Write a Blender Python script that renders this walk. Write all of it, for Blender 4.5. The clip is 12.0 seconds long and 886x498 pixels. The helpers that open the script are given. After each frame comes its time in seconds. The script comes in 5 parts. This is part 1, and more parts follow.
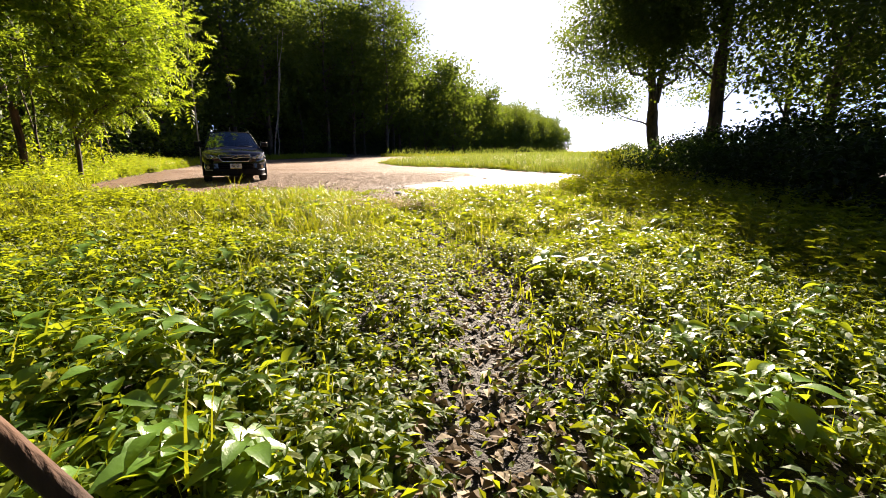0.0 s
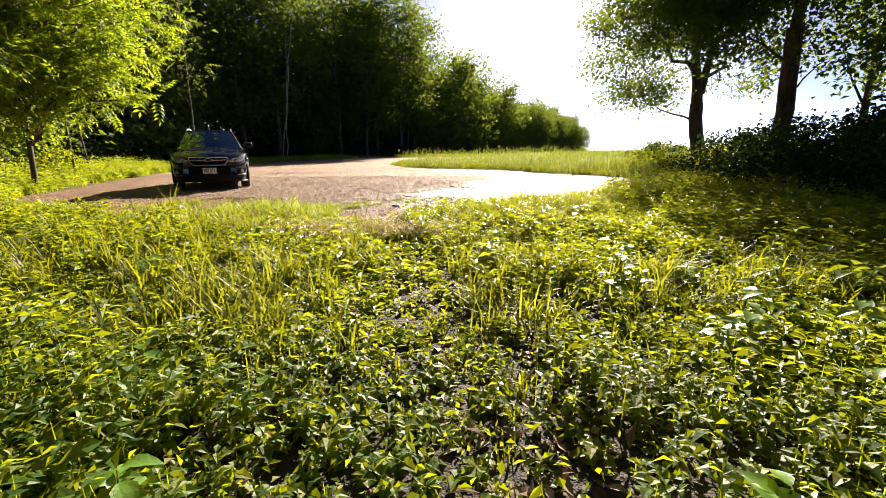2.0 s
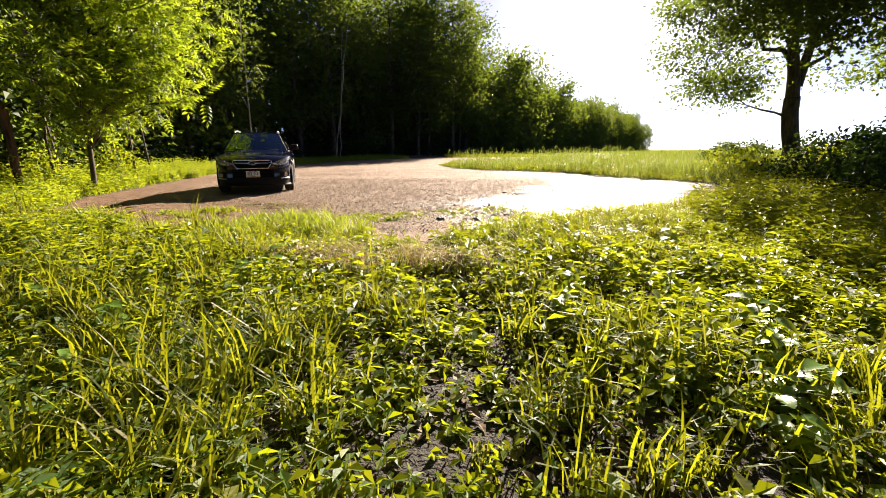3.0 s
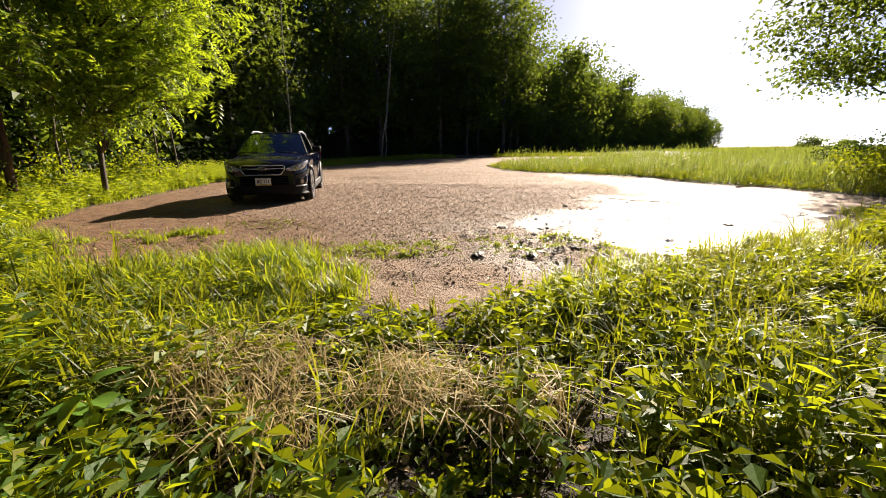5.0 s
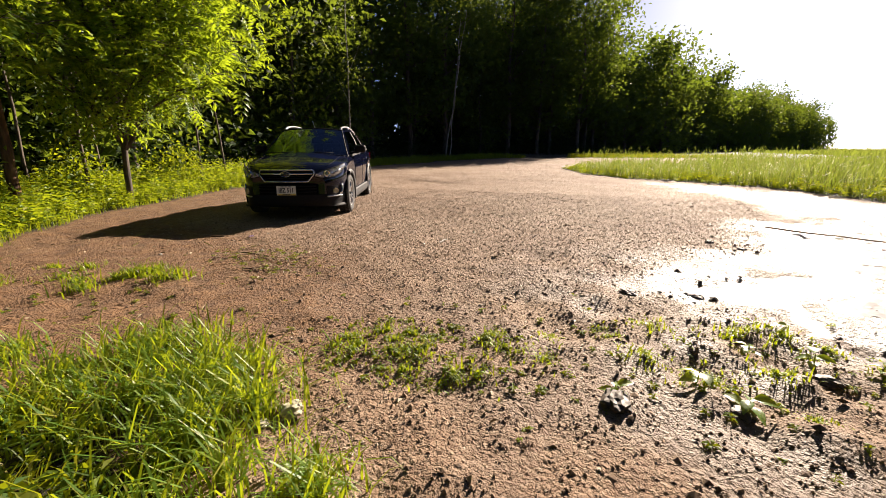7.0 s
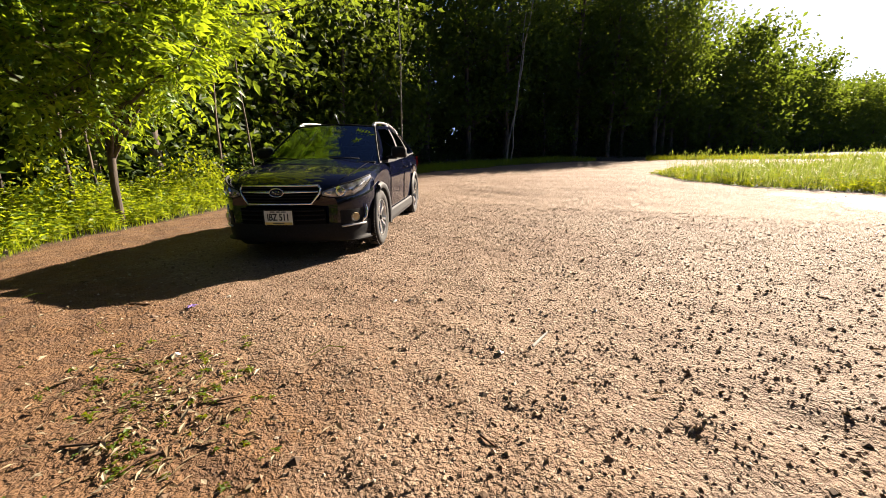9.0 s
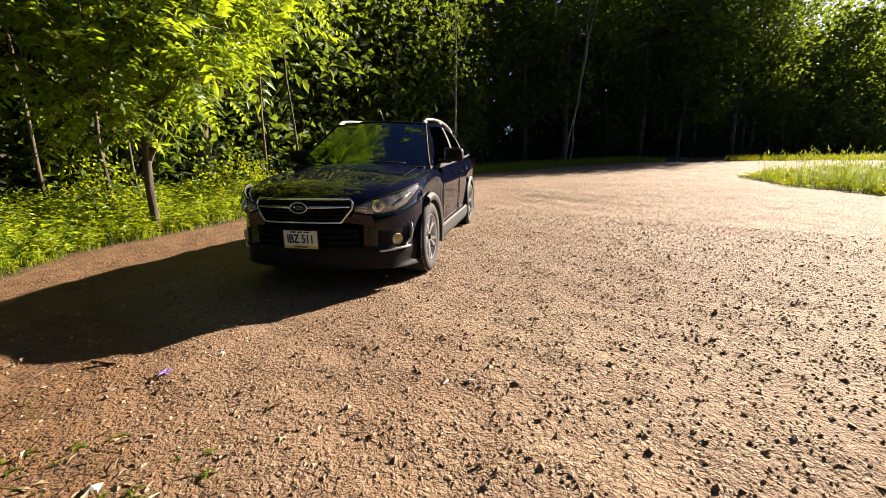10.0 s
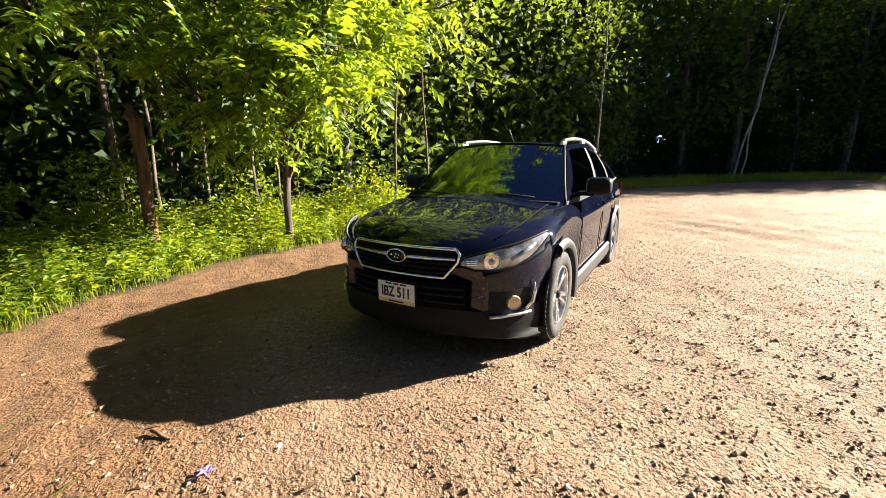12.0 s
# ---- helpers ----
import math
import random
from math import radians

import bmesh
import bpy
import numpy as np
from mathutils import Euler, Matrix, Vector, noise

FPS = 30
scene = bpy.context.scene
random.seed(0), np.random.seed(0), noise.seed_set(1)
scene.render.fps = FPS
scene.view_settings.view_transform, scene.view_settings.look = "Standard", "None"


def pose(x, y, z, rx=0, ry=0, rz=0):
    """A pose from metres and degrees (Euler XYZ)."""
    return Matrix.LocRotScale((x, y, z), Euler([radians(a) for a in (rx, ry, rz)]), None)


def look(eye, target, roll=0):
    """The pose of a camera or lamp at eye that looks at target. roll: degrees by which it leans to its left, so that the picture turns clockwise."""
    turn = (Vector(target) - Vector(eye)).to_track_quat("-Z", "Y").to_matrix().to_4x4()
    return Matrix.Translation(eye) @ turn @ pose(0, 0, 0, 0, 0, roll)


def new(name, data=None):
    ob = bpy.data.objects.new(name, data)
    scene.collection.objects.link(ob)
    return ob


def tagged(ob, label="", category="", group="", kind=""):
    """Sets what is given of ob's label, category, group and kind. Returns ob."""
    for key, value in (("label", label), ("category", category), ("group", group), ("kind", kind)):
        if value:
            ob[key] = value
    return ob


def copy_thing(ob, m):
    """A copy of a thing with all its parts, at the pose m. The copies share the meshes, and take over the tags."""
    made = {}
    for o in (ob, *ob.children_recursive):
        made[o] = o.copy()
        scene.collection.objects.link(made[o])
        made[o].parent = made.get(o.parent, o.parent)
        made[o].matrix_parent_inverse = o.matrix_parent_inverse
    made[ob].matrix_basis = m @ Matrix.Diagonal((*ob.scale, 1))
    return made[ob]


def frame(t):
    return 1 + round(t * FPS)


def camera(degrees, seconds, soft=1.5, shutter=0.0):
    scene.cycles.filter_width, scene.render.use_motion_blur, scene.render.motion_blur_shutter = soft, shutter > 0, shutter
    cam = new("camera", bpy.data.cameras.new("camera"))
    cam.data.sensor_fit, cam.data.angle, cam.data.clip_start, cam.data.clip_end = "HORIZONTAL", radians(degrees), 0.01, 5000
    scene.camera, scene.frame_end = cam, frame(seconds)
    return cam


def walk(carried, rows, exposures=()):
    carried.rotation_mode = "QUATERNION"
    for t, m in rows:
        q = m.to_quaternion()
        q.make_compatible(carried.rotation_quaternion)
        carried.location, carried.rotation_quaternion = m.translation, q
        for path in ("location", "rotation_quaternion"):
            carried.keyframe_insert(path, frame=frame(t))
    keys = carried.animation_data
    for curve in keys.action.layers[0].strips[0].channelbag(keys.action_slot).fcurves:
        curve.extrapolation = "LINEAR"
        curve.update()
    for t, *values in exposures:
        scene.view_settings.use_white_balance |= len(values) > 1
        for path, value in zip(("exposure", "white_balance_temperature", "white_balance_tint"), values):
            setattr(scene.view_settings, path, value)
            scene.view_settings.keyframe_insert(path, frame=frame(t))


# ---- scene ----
# camera and walk
cam = camera(95.2, 12.0, 0.9)
PATH = [
    (0.0, (-0.000, 0.000, 0.959), (0.167, 1.936, 0.485), 0.30),
    (0.5, (0.088, 0.525, 0.899), (0.257, 2.461, 0.427), 0.08),
    (1.0, (0.194, 1.141, 0.928), (0.362, 3.075, 0.450), 0.53),
    (1.5, (0.191, 1.643, 0.941), (0.332, 3.579, 0.462), 0.39),
    (2.0, (0.262, 2.179, 0.945), (0.350, 4.121, 0.472), -0.17),
    (2.5, (0.294, 2.631, 0.986), (0.253, 4.572, 0.506), -0.19),
    (3.0, (0.280, 3.146, 1.026), (0.127, 5.083, 0.550), -0.18),
    (4.8, (0.196, 4.844, 1.116), (-0.164, 6.752, 0.640), -0.23),
    (5.0, (0.226, 5.138, 1.098), (-0.160, 7.040, 0.617), -0.55),
    (5.5, (0.230, 5.642, 1.100), (-0.166, 7.543, 0.618), 0.03),
    (6.0, (0.103, 6.245, 1.153), (-0.312, 8.140, 0.667), 0.07),
    (6.5, (-0.055, 6.852, 1.149), (-0.532, 8.731, 0.660), -0.18),
    (7.0, (-0.414, 7.393, 1.161), (-1.089, 9.211, 0.671), 0.10),
    (7.2, (-0.583, 7.593, 1.203), (-1.346, 9.374, 0.707), 0.28),
    (8.8, (-1.476, 9.572, 1.161), (-2.397, 11.283, 0.686), -0.75),
    (9.0, (-1.572, 9.788, 1.122), (-2.497, 11.497, 0.653), -0.73),
    (9.5, (-1.842, 10.290, 1.157), (-2.789, 11.987, 0.684), -0.56),
    (10.0, (-2.221, 10.680, 1.152), (-3.353, 12.261, 0.685), -0.84),
    (10.5, (-2.498, 10.992, 1.214), (-3.825, 12.419, 0.766), -1.02),
    (11.0, (-2.672, 11.234, 1.294), (-4.199, 12.449, 0.855), -0.73),
    (11.5, (-2.749, 11.299, 1.343), (-4.334, 12.441, 0.914), -0.34),
    (12.0, (-2.756, 11.349, 1.341), (-4.332, 12.503, 0.915), -0.21),
]
walk(cam, [(t, look(eye, target, roll)) for t, eye, target, roll in PATH], [(0.0, 2.25, 6500, 17), (3.0, 2.2, 6500, 17), (5.0, 1.9, 6500, 17), (7.2, 1.82, 6500, 18), (9.0, 2.18, 6500, 16), (10.0, 2.1, 6500, 15), (11.0, 2.45, 6500, 13), (12.0, 2.75, 6150, 11)])

# world, sun
SUN_AZ, SUN_EL = 17.2, 25.0
world = bpy.data.worlds.new("sky_world")
scene.world = world
world.use_nodes = True
wn = world.node_tree.nodes
sky = wn.new("ShaderNodeTexSky")
sky.sky_type = "NISHITA"
sky.sun_disc = False
sky.sun_elevation, sky.sun_rotation = radians(SUN_EL), radians(SUN_AZ)
sky.dust_density, sky.air_density, sky.ozone_density = 0.32, 0.2, 2.5
wn["Background"].inputs["Strength"].default_value = 0.05
world.node_tree.links.new(sky.outputs["Color"], wn["Background"].inputs["Color"])
sun = new("sun", bpy.data.lights.new("sun", "SUN"))
sun.data.energy, sun.data.angle, sun.data.color = 5.0, radians(0.6), (1.0, 0.88, 0.68)
sun.matrix_world = look((80 * math.sin(radians(SUN_AZ)), 80 * math.cos(radians(SUN_AZ)), 80 * math.tan(radians(SUN_EL))), (0, 0, 0))

RNG = np.random.default_rng(7)


# ---- small tools ----
def mesh_of(name, verts, faces, mat=None, smooth=False):
    """A mesh from arrays; faces all have the same number of corners."""
    v, f = np.asarray(verts, np.float32), np.asarray(faces, np.int32)
    me = bpy.data.meshes.new(name)
    me.vertices.add(len(v))
    me.vertices.foreach_set("co", v.ravel())
    me.loops.add(f.size)
    me.loops.foreach_set("vertex_index", f.ravel())
    me.polygons.add(len(f))
    me.polygons.foreach_set("loop_start", np.arange(0, f.size, f.shape[1], dtype=np.int32))
    me.polygons.foreach_set("use_smooth", np.full(len(f), smooth))
    me.update(calc_edges=True)
    if mat:
        me.materials.append(mat)
    return me


def part(name, bm, material, parent, label=""):
    """Links a bmesh or a mesh as one object under a thing or a part."""
    if isinstance(bm, bmesh.types.BMesh):
        me = bpy.data.meshes.new(name)
        bm.to_mesh(me)
        bm.free()
    else:
        me = bm
    if material and not me.materials:
        me.materials.append(material)
    ob = new(name, me)
    ob.parent = parent
    return tagged(ob, label)


def thing(name, label, category, m=None, group="", kind=""):
    ob = new(name)
    ob.empty_display_size = 0.2
    ob.matrix_world = m or Matrix()
    return tagged(ob, label, category, group, kind)


def shade(ob, angle=40):
    for p in ob.data.polygons:
        p.use_smooth = True
    ob.data.set_sharp_from_angle(angle=radians(angle))
    return ob


def unit(a):
    return a / np.maximum(np.linalg.norm(a, axis=-1, keepdims=True), 1e-9)


def rand_dirs(n, up=0.0):
    d = RNG.normal(size=(n, 3))
    d[:, 2] += up
    return unit(d)


def joined(blocks):
    """Joins (verts, faces) blocks of equal face size."""
    vs, fs, k = [], [], 0
    for v, f in blocks:
        vs.append(v)
        fs.append(f + k)
        k += len(v)
    return np.concatenate(vs), np.concatenate(fs)


def leaves(P, D, N, L, W, droop=0.25, fold=0.12):
    """Pointed folded leaves: 5 corners, 4 triangles each."""
    n = len(P)
    S = unit(np.cross(D, N))
    N = np.cross(S, D)
    L, W = np.broadcast_to(L, n)[:, None], np.broadcast_to(W, n)[:, None]
    v = np.stack([P, P + D * L * .42 + S * W * .5 + N * L * fold, P + D * L * .48, P + D * L * .42 - S * W * .5 + N * L * fold,
                  P + D * L * .95 - N * L * droop], 1).reshape(-1, 3)
    t = np.array([[0, 2, 1], [0, 3, 2], [1, 2, 4], [2, 3, 4]])
    return v, (t[None] + 5 * np.arange(n)[:, None, None]).reshape(-1, 3)


def full_leaves(P, D, N, L, W, droop=0.3, fold=0.10):
    """Rounder folded leaves with a rib: 8 corners, 8 triangles each."""
    n = len(P)
    S = unit(np.cross(D, N))
    N = np.cross(S, D)
    L, W = np.broadcast_to(L, n)[:, None], np.broadcast_to(W, n)[:, None]
    rows = [P]
    for t, w in ((.26, .42), (.60, .46)):
        c = P + D * L * t - N * L * droop * t * t
        rows += [c + S * W * w + N * L * fold * w * 2, c, c - S * W * w + N * L * fold * w * 2]
    rows.append(P + D * L * .97 - N * L * droop)
    t = np.array([[0, 2, 1], [0, 3, 2], [1, 2, 5], [1, 5, 4], [2, 3, 6], [2, 6, 5], [4, 5, 7], [5, 6, 7]])
    return np.stack(rows, 1).reshape(-1, 3), (t[None] + 8 * np.arange(n)[:, None, None]).reshape(-1, 3)


def simple_leaves(P, D, N, L, W):
    """Folded diamond leaves: 4 corners, 2 triangles each."""
    n = len(P)
    S = unit(np.cross(D, N))
    N = np.cross(S, D)
    L, W = np.broadcast_to(L, n)[:, None], np.broadcast_to(W, n)[:, None]
    v = np.stack([P, P + D * L * .5 + S * W * .5 + N * L * .1, P + D * L - N * L * .15, P + D * L * .5 - S * W * .5 + N * L * .1], 1).reshape(-1, 3)
    t = np.array([[0, 2, 1], [0, 3, 2]])
    return v, (t[None] + 4 * np.arange(n)[:, None, None]).reshape(-1, 3)


def blades(P, H, W, lean, fine=False):
    """Curved grass blades of 3 triangles each, or arching ones of 5."""
    n = len(P)
    a = RNG.uniform(0, 2 * np.pi, n)
    D = np.stack([np.cos(a), np.sin(a), 0 * a], 1)
    S = np.stack([-np.sin(a), np.cos(a), 0 * a], 1) * np.asarray(W)[:, None] / 2
    H, lean = np.asarray(H)[:, None], np.asarray(lean)[:, None]
    Z = np.array([[0, 0, 1.0]])
    if fine:
        pts, p = [], P
        for step, s in ((.40, .15), (.34, .62), (.26, 1.12)):
            bend = lean * s * 1.75
            p = p + H * step * (Z * np.cos(bend) + D * np.sin(bend))
            pts.append(p)
        v = np.stack([P - S, P + S, pts[0] + S, pts[0] - S, pts[1] + S * .7, pts[1] - S * .7, pts[2]], 1).reshape(-1, 3)
        t = np.array([[0, 1, 2], [0, 2, 3], [3, 2, 4], [3, 4, 5], [5, 4, 6]])
        return v, (t[None] + 7 * np.arange(n)[:, None, None]).reshape(-1, 3)
    m = P + Z * H * .55 + D * H * lean * .3
    tip = P + Z * H * np.sqrt(np.maximum(.05, 1 - lean ** 2)) + D * H * lean
    v = np.stack([P - S, P + S, m + S * .8, m - S * .8, tip], 1).reshape(-1, 3)
    t = np.array([[0, 1, 2], [0, 2, 3], [3, 2, 4]])
    return v, (t[None] + 5 * np.arange(n)[:, None, None]).reshape(-1, 3)


def tube(pts, radii, n=7):
    """A tapered tube along points, as quads."""
    pts, radii = np.asarray(pts, float), np.asarray(radii, float)
    d = unit(np.gradient(pts, axis=0))
    ref = np.array([1.0, 0.0, 0.0]) if abs(d[0, 0]) < .8 else np.array([0.0, 1.0, 0.0])
    s = unit(np.cross(d, ref))
    u = np.cross(s, d)
    a = np.linspace(0, 2 * np.pi, n, endpoint=False)
    v = pts[:, None] + radii[:, None, None] * (np.cos(a)[None, :, None] * s[:, None] + np.sin(a)[None, :, None] * u[:, None])
    k = len(pts)
    i, j = np.meshgrid(np.arange(k - 1), np.arange(n), indexing="ij")
    j2 = (j + 1) % n
    f = np.stack([i * n + j, i * n + j2, (i + 1) * n + j2, (i + 1) * n + j], -1).reshape(-1, 4)
    return v.reshape(-1, 3), f


def wobble(a, b, k, amount):
    """A crooked line from a to b with k points."""
    s = np.linspace(0, 1, k)[:, None]
    p = np.asarray(a) * (1 - s) + np.asarray(b) * s
    p[1:-1] += RNG.normal(size=(k - 2, 3)) * amount
    return p


# value noise on the plan, smooth, about -1..1
NOISE = RNG.uniform(-1, 1, (256, 256))


def vnoise(x, y, size):
    x, y = np.asarray(x, float) / size + 1000.3, np.asarray(y, float) / size + 1000.7
    i, j = np.floor(x).astype(int), np.floor(y).astype(int)
    u, v = x - i, y - j
    u, v = u * u * (3 - 2 * u), v * v * (3 - 2 * v)
    g = lambda a, b: NOISE[a % 256, b % 256]
    return (g(i, j) * (1 - u) + g(i + 1, j) * u) * (1 - v) + (g(i, j + 1) * (1 - u) + g(i + 1, j + 1) * u) * v


def side(x, y, poly):
    """Distance to a closed outline on the plan, positive inside."""
    x, y = np.asarray(x, float), np.asarray(y, float)
    inside, best = np.zeros(x.shape, bool), np.full(x.shape, 1e9)
    for (ax, ay), (bx, by) in zip(poly, poly[1:] + poly[:1]):
        inside ^= ((ay > y) != (by > y)) & (x < (bx - ax) * (y - ay) / ((by - ay) or 1e-9) + ax)
        s = np.clip(((x - ax) * (bx - ax) + (y - ay) * (by - ay)) / ((bx - ax) ** 2 + (by - ay) ** 2), 0, 1)
        best = np.minimum(best, np.hypot(x - ax - s * (bx - ax), y - ay - s * (by - ay)))
    return np.where(inside, best, -best)


# ---- plan ----
LOT = [(-7.4, 9.8), (-6, 9.1), (-4.5, 8.3), (-3.3, 8.0), (-2.5, 8.6), (-1.67, 8.35), (-1, 7.95), (-.3, 7.6), (.2, 8.15), (1.0, 8.7),
       (1.7, 9.3), (2.5, 9.8), (4.25, 11.0), (6, 13.2), (7.6, 15.6), (6.8, 17.2), (5.9, 18.5), (4.2, 21.5), (2.7, 23.4), (.6, 24.6),
       (-1, 27), (-2.1, 30.5), (-1, 33), (3, 36), (12, 41), (40, 52), (40, 58), (10, 49), (-2, 46.5), (-8, 44), (-12, 38.5),
       (-13, 28.5), (-11, 20), (-9.9, 14.5), (-9.1, 12.2), (-8.5, 11.2), (-8.0, 10.5)]
POOL = [(-.2, 11.1), (1.0, 10.6), (1.2, 9.6), (2, 9.3), (2.9, 9.9), (3.9, 11.1), (5.0, 12.9), (6.1, 15.2), (6.4, 16.6), (5.4, 18.4), (4.4, 20.3),
        (2.9, 22.0), (1.8, 22.2), (3.3, 19), (3.5, 17.3), (2.2, 15), (1.7, 12.9)]
WATER_Z = -0.078


def lot_in(x, y):
    return side(x, y, LOT) + .22 * vnoise(x, y, .8) + .10 * vnoise(x + 9, y, .27)


def pool_in(x, y):
    return side(x, y, POOL) + .18 * vnoise(x, y + 30, .7)


def trail(x, y):
    """The muddy line through the weeds, 0..1."""
    mid = np.interp(y, [-3, 0, 1.2, 2.2, 3.2, 4.5, 6, 8, 9], [.05, .1, .25, .5, .75, .7, .2, -.3, -.4])
    return np.exp(-((x - mid) / .22) ** 2) * np.clip((4.2 - y) / 1.6, .12, 1) * (y < 8.5)


def ground_z(x, y):
    x, y = np.asarray(x, float), np.asarray(y, float)
    near = np.exp(-(np.maximum(0, np.hypot(x, y - 12) - 25) / 15) ** 2)
    lot = np.clip(lot_in(x, y) / .4, 0, 1)
    z = near * (.02 * vnoise(x, y, 2.3) + .012 * vnoise(x, y, .6) + .010 * vnoise(x, y, .17) * (1 + 1.8 * lot) * .7)
    pool = np.clip((pool_in(x, y) + .25) / .7, 0, 1)
    z = z - .066 * pool + pool * (.034 * vnoise(x, y, .9) + .036 * vnoise(x, y, .36) + .030 * vnoise(x + 3, y, .14))
    # churned mud at the pool's near side
    mud = np.exp(-((np.hypot((x - .8) * .8, (y - 10.0) * 1.2)) / 1.7) ** 2)
    z = z + mud * (.040 * vnoise(x, y, .23) + .034 * vnoise(x, y, .12))
    # wheel ruts across the lot
    rut = np.sin((y - 20.5 + .18 * (x + 5) + .5 * vnoise(x, y, 3)) * 5.2)
    z = z + .030 * rut * np.exp(-(((x + 5.6) / 2.2) ** 2 + ((y - 21) / 2.0) ** 2))
    # banks: weeds strip by the wood, wood floor, meadow
    z = z + .10 * np.clip(-lot_in(x, y) / 1.5, 0, 1) * (x < -6)
    z = z - .06 * trail(x, y)
    # the lot falls away towards the wood beside the car
    fall = np.clip((-6.1 - x) / 1.4, 0, 1)
    z = z - .125 * fall * fall * (3 - 2 * fall) * np.exp(-((y - 11) / 6) ** 2)
    far = np.clip((np.hypot(x, y) - 60) / 200, 0, 1)
    return z + .25 * np.clip((y - 36) / 12, 0, 1) * (x < 30) * (1 - far)


def bare_earth(x, y):
    """Brown earth along the lot's wood side, 0..1."""
    return np.clip(1 - (side(x, y, LOT) + .5 * vnoise(x, y, 1.1)) / 2.8, 0, 1) * np.clip((-2.2 - x) / 1.5, 0, 1) * (y < 20) * .9 + 1.0 * np.clip(1.45 - np.hypot((x + 5.2) / 3.2, (y - 9.6) / 1.8) + .25 * vnoise(x, y, .7), 0, 1) * (x < -1.6)


# ---- materials ----
def material(name):
    mat = bpy.data.materials.new(name)
    mat.use_nodes = True
    return mat, mat.node_tree.nodes, mat.node_tree.links, mat.node_tree.nodes["Principled BSDF"]


def ramp(nodes, links, fac, stops):
    r = nodes.new("ShaderNodeValToRGB")
    while len(r.color_ramp.elements) < len(stops):
        r.color_ramp.elements.new(0.5)
    for e, (p, c) in zip(r.color_ramp.elements, stops):
        e.position, e.color = p, (*c, 1)
    links.new(fac, r.inputs["Fac"])
    return r.outputs["Color"]


def tex(nodes, links, kind, scale, detail=4.0, coords="Object"):
    c = nodes.new("ShaderNodeTexCoord")
    t = nodes.new({"noise": "ShaderNodeTexNoise", "voronoi": "ShaderNodeTexVoronoi"}[kind])
    t.inputs["Scale"].default_value = scale
    t.inputs["Detail"].default_value = detail
    links.new(c.outputs[coords], t.inputs["Vector"])
    return t


def blend(nodes, links, fac, a, b):
    m = nodes.new("ShaderNodeMix")
    m.data_type = "RGBA"
    for sock, val in ((m.inputs["Factor"], fac), (m.inputs["A"], a), (m.inputs["B"], b)):
        if isinstance(val, bpy.types.NodeSocket):
            links.new(val, sock)
        elif isinstance(val, tuple):
            sock.default_value = (*val, 1)
        else:
            sock.default_value = val
    return m.outputs["Result"]


def bump(nodes, links, height, strength, distance, normal=None):
    b = nodes.new("ShaderNodeBump")
    b.inputs["Strength"].default_value, b.inputs["Distance"].default_value = strength, distance
    links.new(height, b.inputs["Height"])
    if normal:
        links.new(normal, b.inputs["Normal"])
    return b.outputs["Normal"]


def leaf_material(name, stops, glow, share=0.45, rough=0.6, gloss=0.25):
    """Leaves: varied by island, part of the light goes through."""
    mat, nodes, links, bsdf = material(name)
    geo = nodes.new("ShaderNodeNewGeometry")
    col = ramp(nodes, links, geo.outputs["Random Per Island"], stops)
    grain = tex(nodes, links, "noise", 1.3, 2)
    col = blend(nodes, links, ramp(nodes, links, grain.outputs["Fac"], [(.35, (0, 0, 0)), (.75, (.5, .5, .5))]), col, tuple(.62 * c for c in stops[0][1]))
    links.new(col, bsdf.inputs["Base Color"])
    bsdf.inputs["Roughness"].default_value = rough
    bsdf.inputs["Specular IOR Level"].default_value = gloss
    vein = tex(nodes, links, "noise", 70, 3)
    links.new(bump(nodes, links, vein.outputs["Fac"], .35, .006), bsdf.inputs["Normal"])
    tr = nodes.new("ShaderNodeBsdfTranslucent")
    links.new(blend(nodes, links, .75, col, glow), tr.inputs["Color"])
    mix = nodes.new("ShaderNodeMixShader")
    mix.inputs["Fac"].default_value = share
    links.new(bsdf.outputs["BSDF"], mix.inputs[1])
    links.new(tr.outputs["BSDF"], mix.inputs[2])
    links.new(mix.outputs["Shader"], nodes["Material Output"].inputs["Surface"])
    return mat


GRASS = leaf_material("grass_blades", [(0, (.03, .062, .005)), (.5, (.068, .106, .008)), (.85, (.13, .14, .013)), (1, (.24, .19, .06))], (.34, .35, .008), .52, .5, .3)
HERB = leaf_material("weed_leaves", [(0, (.028, .075, .009)), (.5, (.056, .12, .011)), (.85, (.12, .17, .013)), (1, (.21, .19, .033))], (.42, .46, .006), .52, .5, .28)
MEADOW = leaf_material("meadow_grass", [(0, (.04, .08, .010)), (.6, (.10, .14, .022)), (1, (.28, .27, .12))], (.28, .34, .04), .46)
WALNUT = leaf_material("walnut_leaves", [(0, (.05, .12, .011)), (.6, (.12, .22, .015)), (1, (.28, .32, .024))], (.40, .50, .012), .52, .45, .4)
BROAD = leaf_material("broad_leaves", [(0, (.05, .13, .02)), (.5, (.09, .19, .025)), (1, (.17, .27, .035))], (.48, .54, .010), .42, .36, .6)
# weed leaves in raised colours, sunlight on verge and edge tufts painted in
LIT_LEAF = leaf_material("painted_sunlit_leaves", [(0, (.05, .12, .012)), (.5, (.10, .19, .015)), (.85, (.19, .25, .02)), (1, (.28, .26, .05))], (.50, .56, .010), .5, .45, .4)
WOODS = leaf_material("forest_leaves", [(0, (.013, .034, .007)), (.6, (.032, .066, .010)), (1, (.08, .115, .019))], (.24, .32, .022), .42)
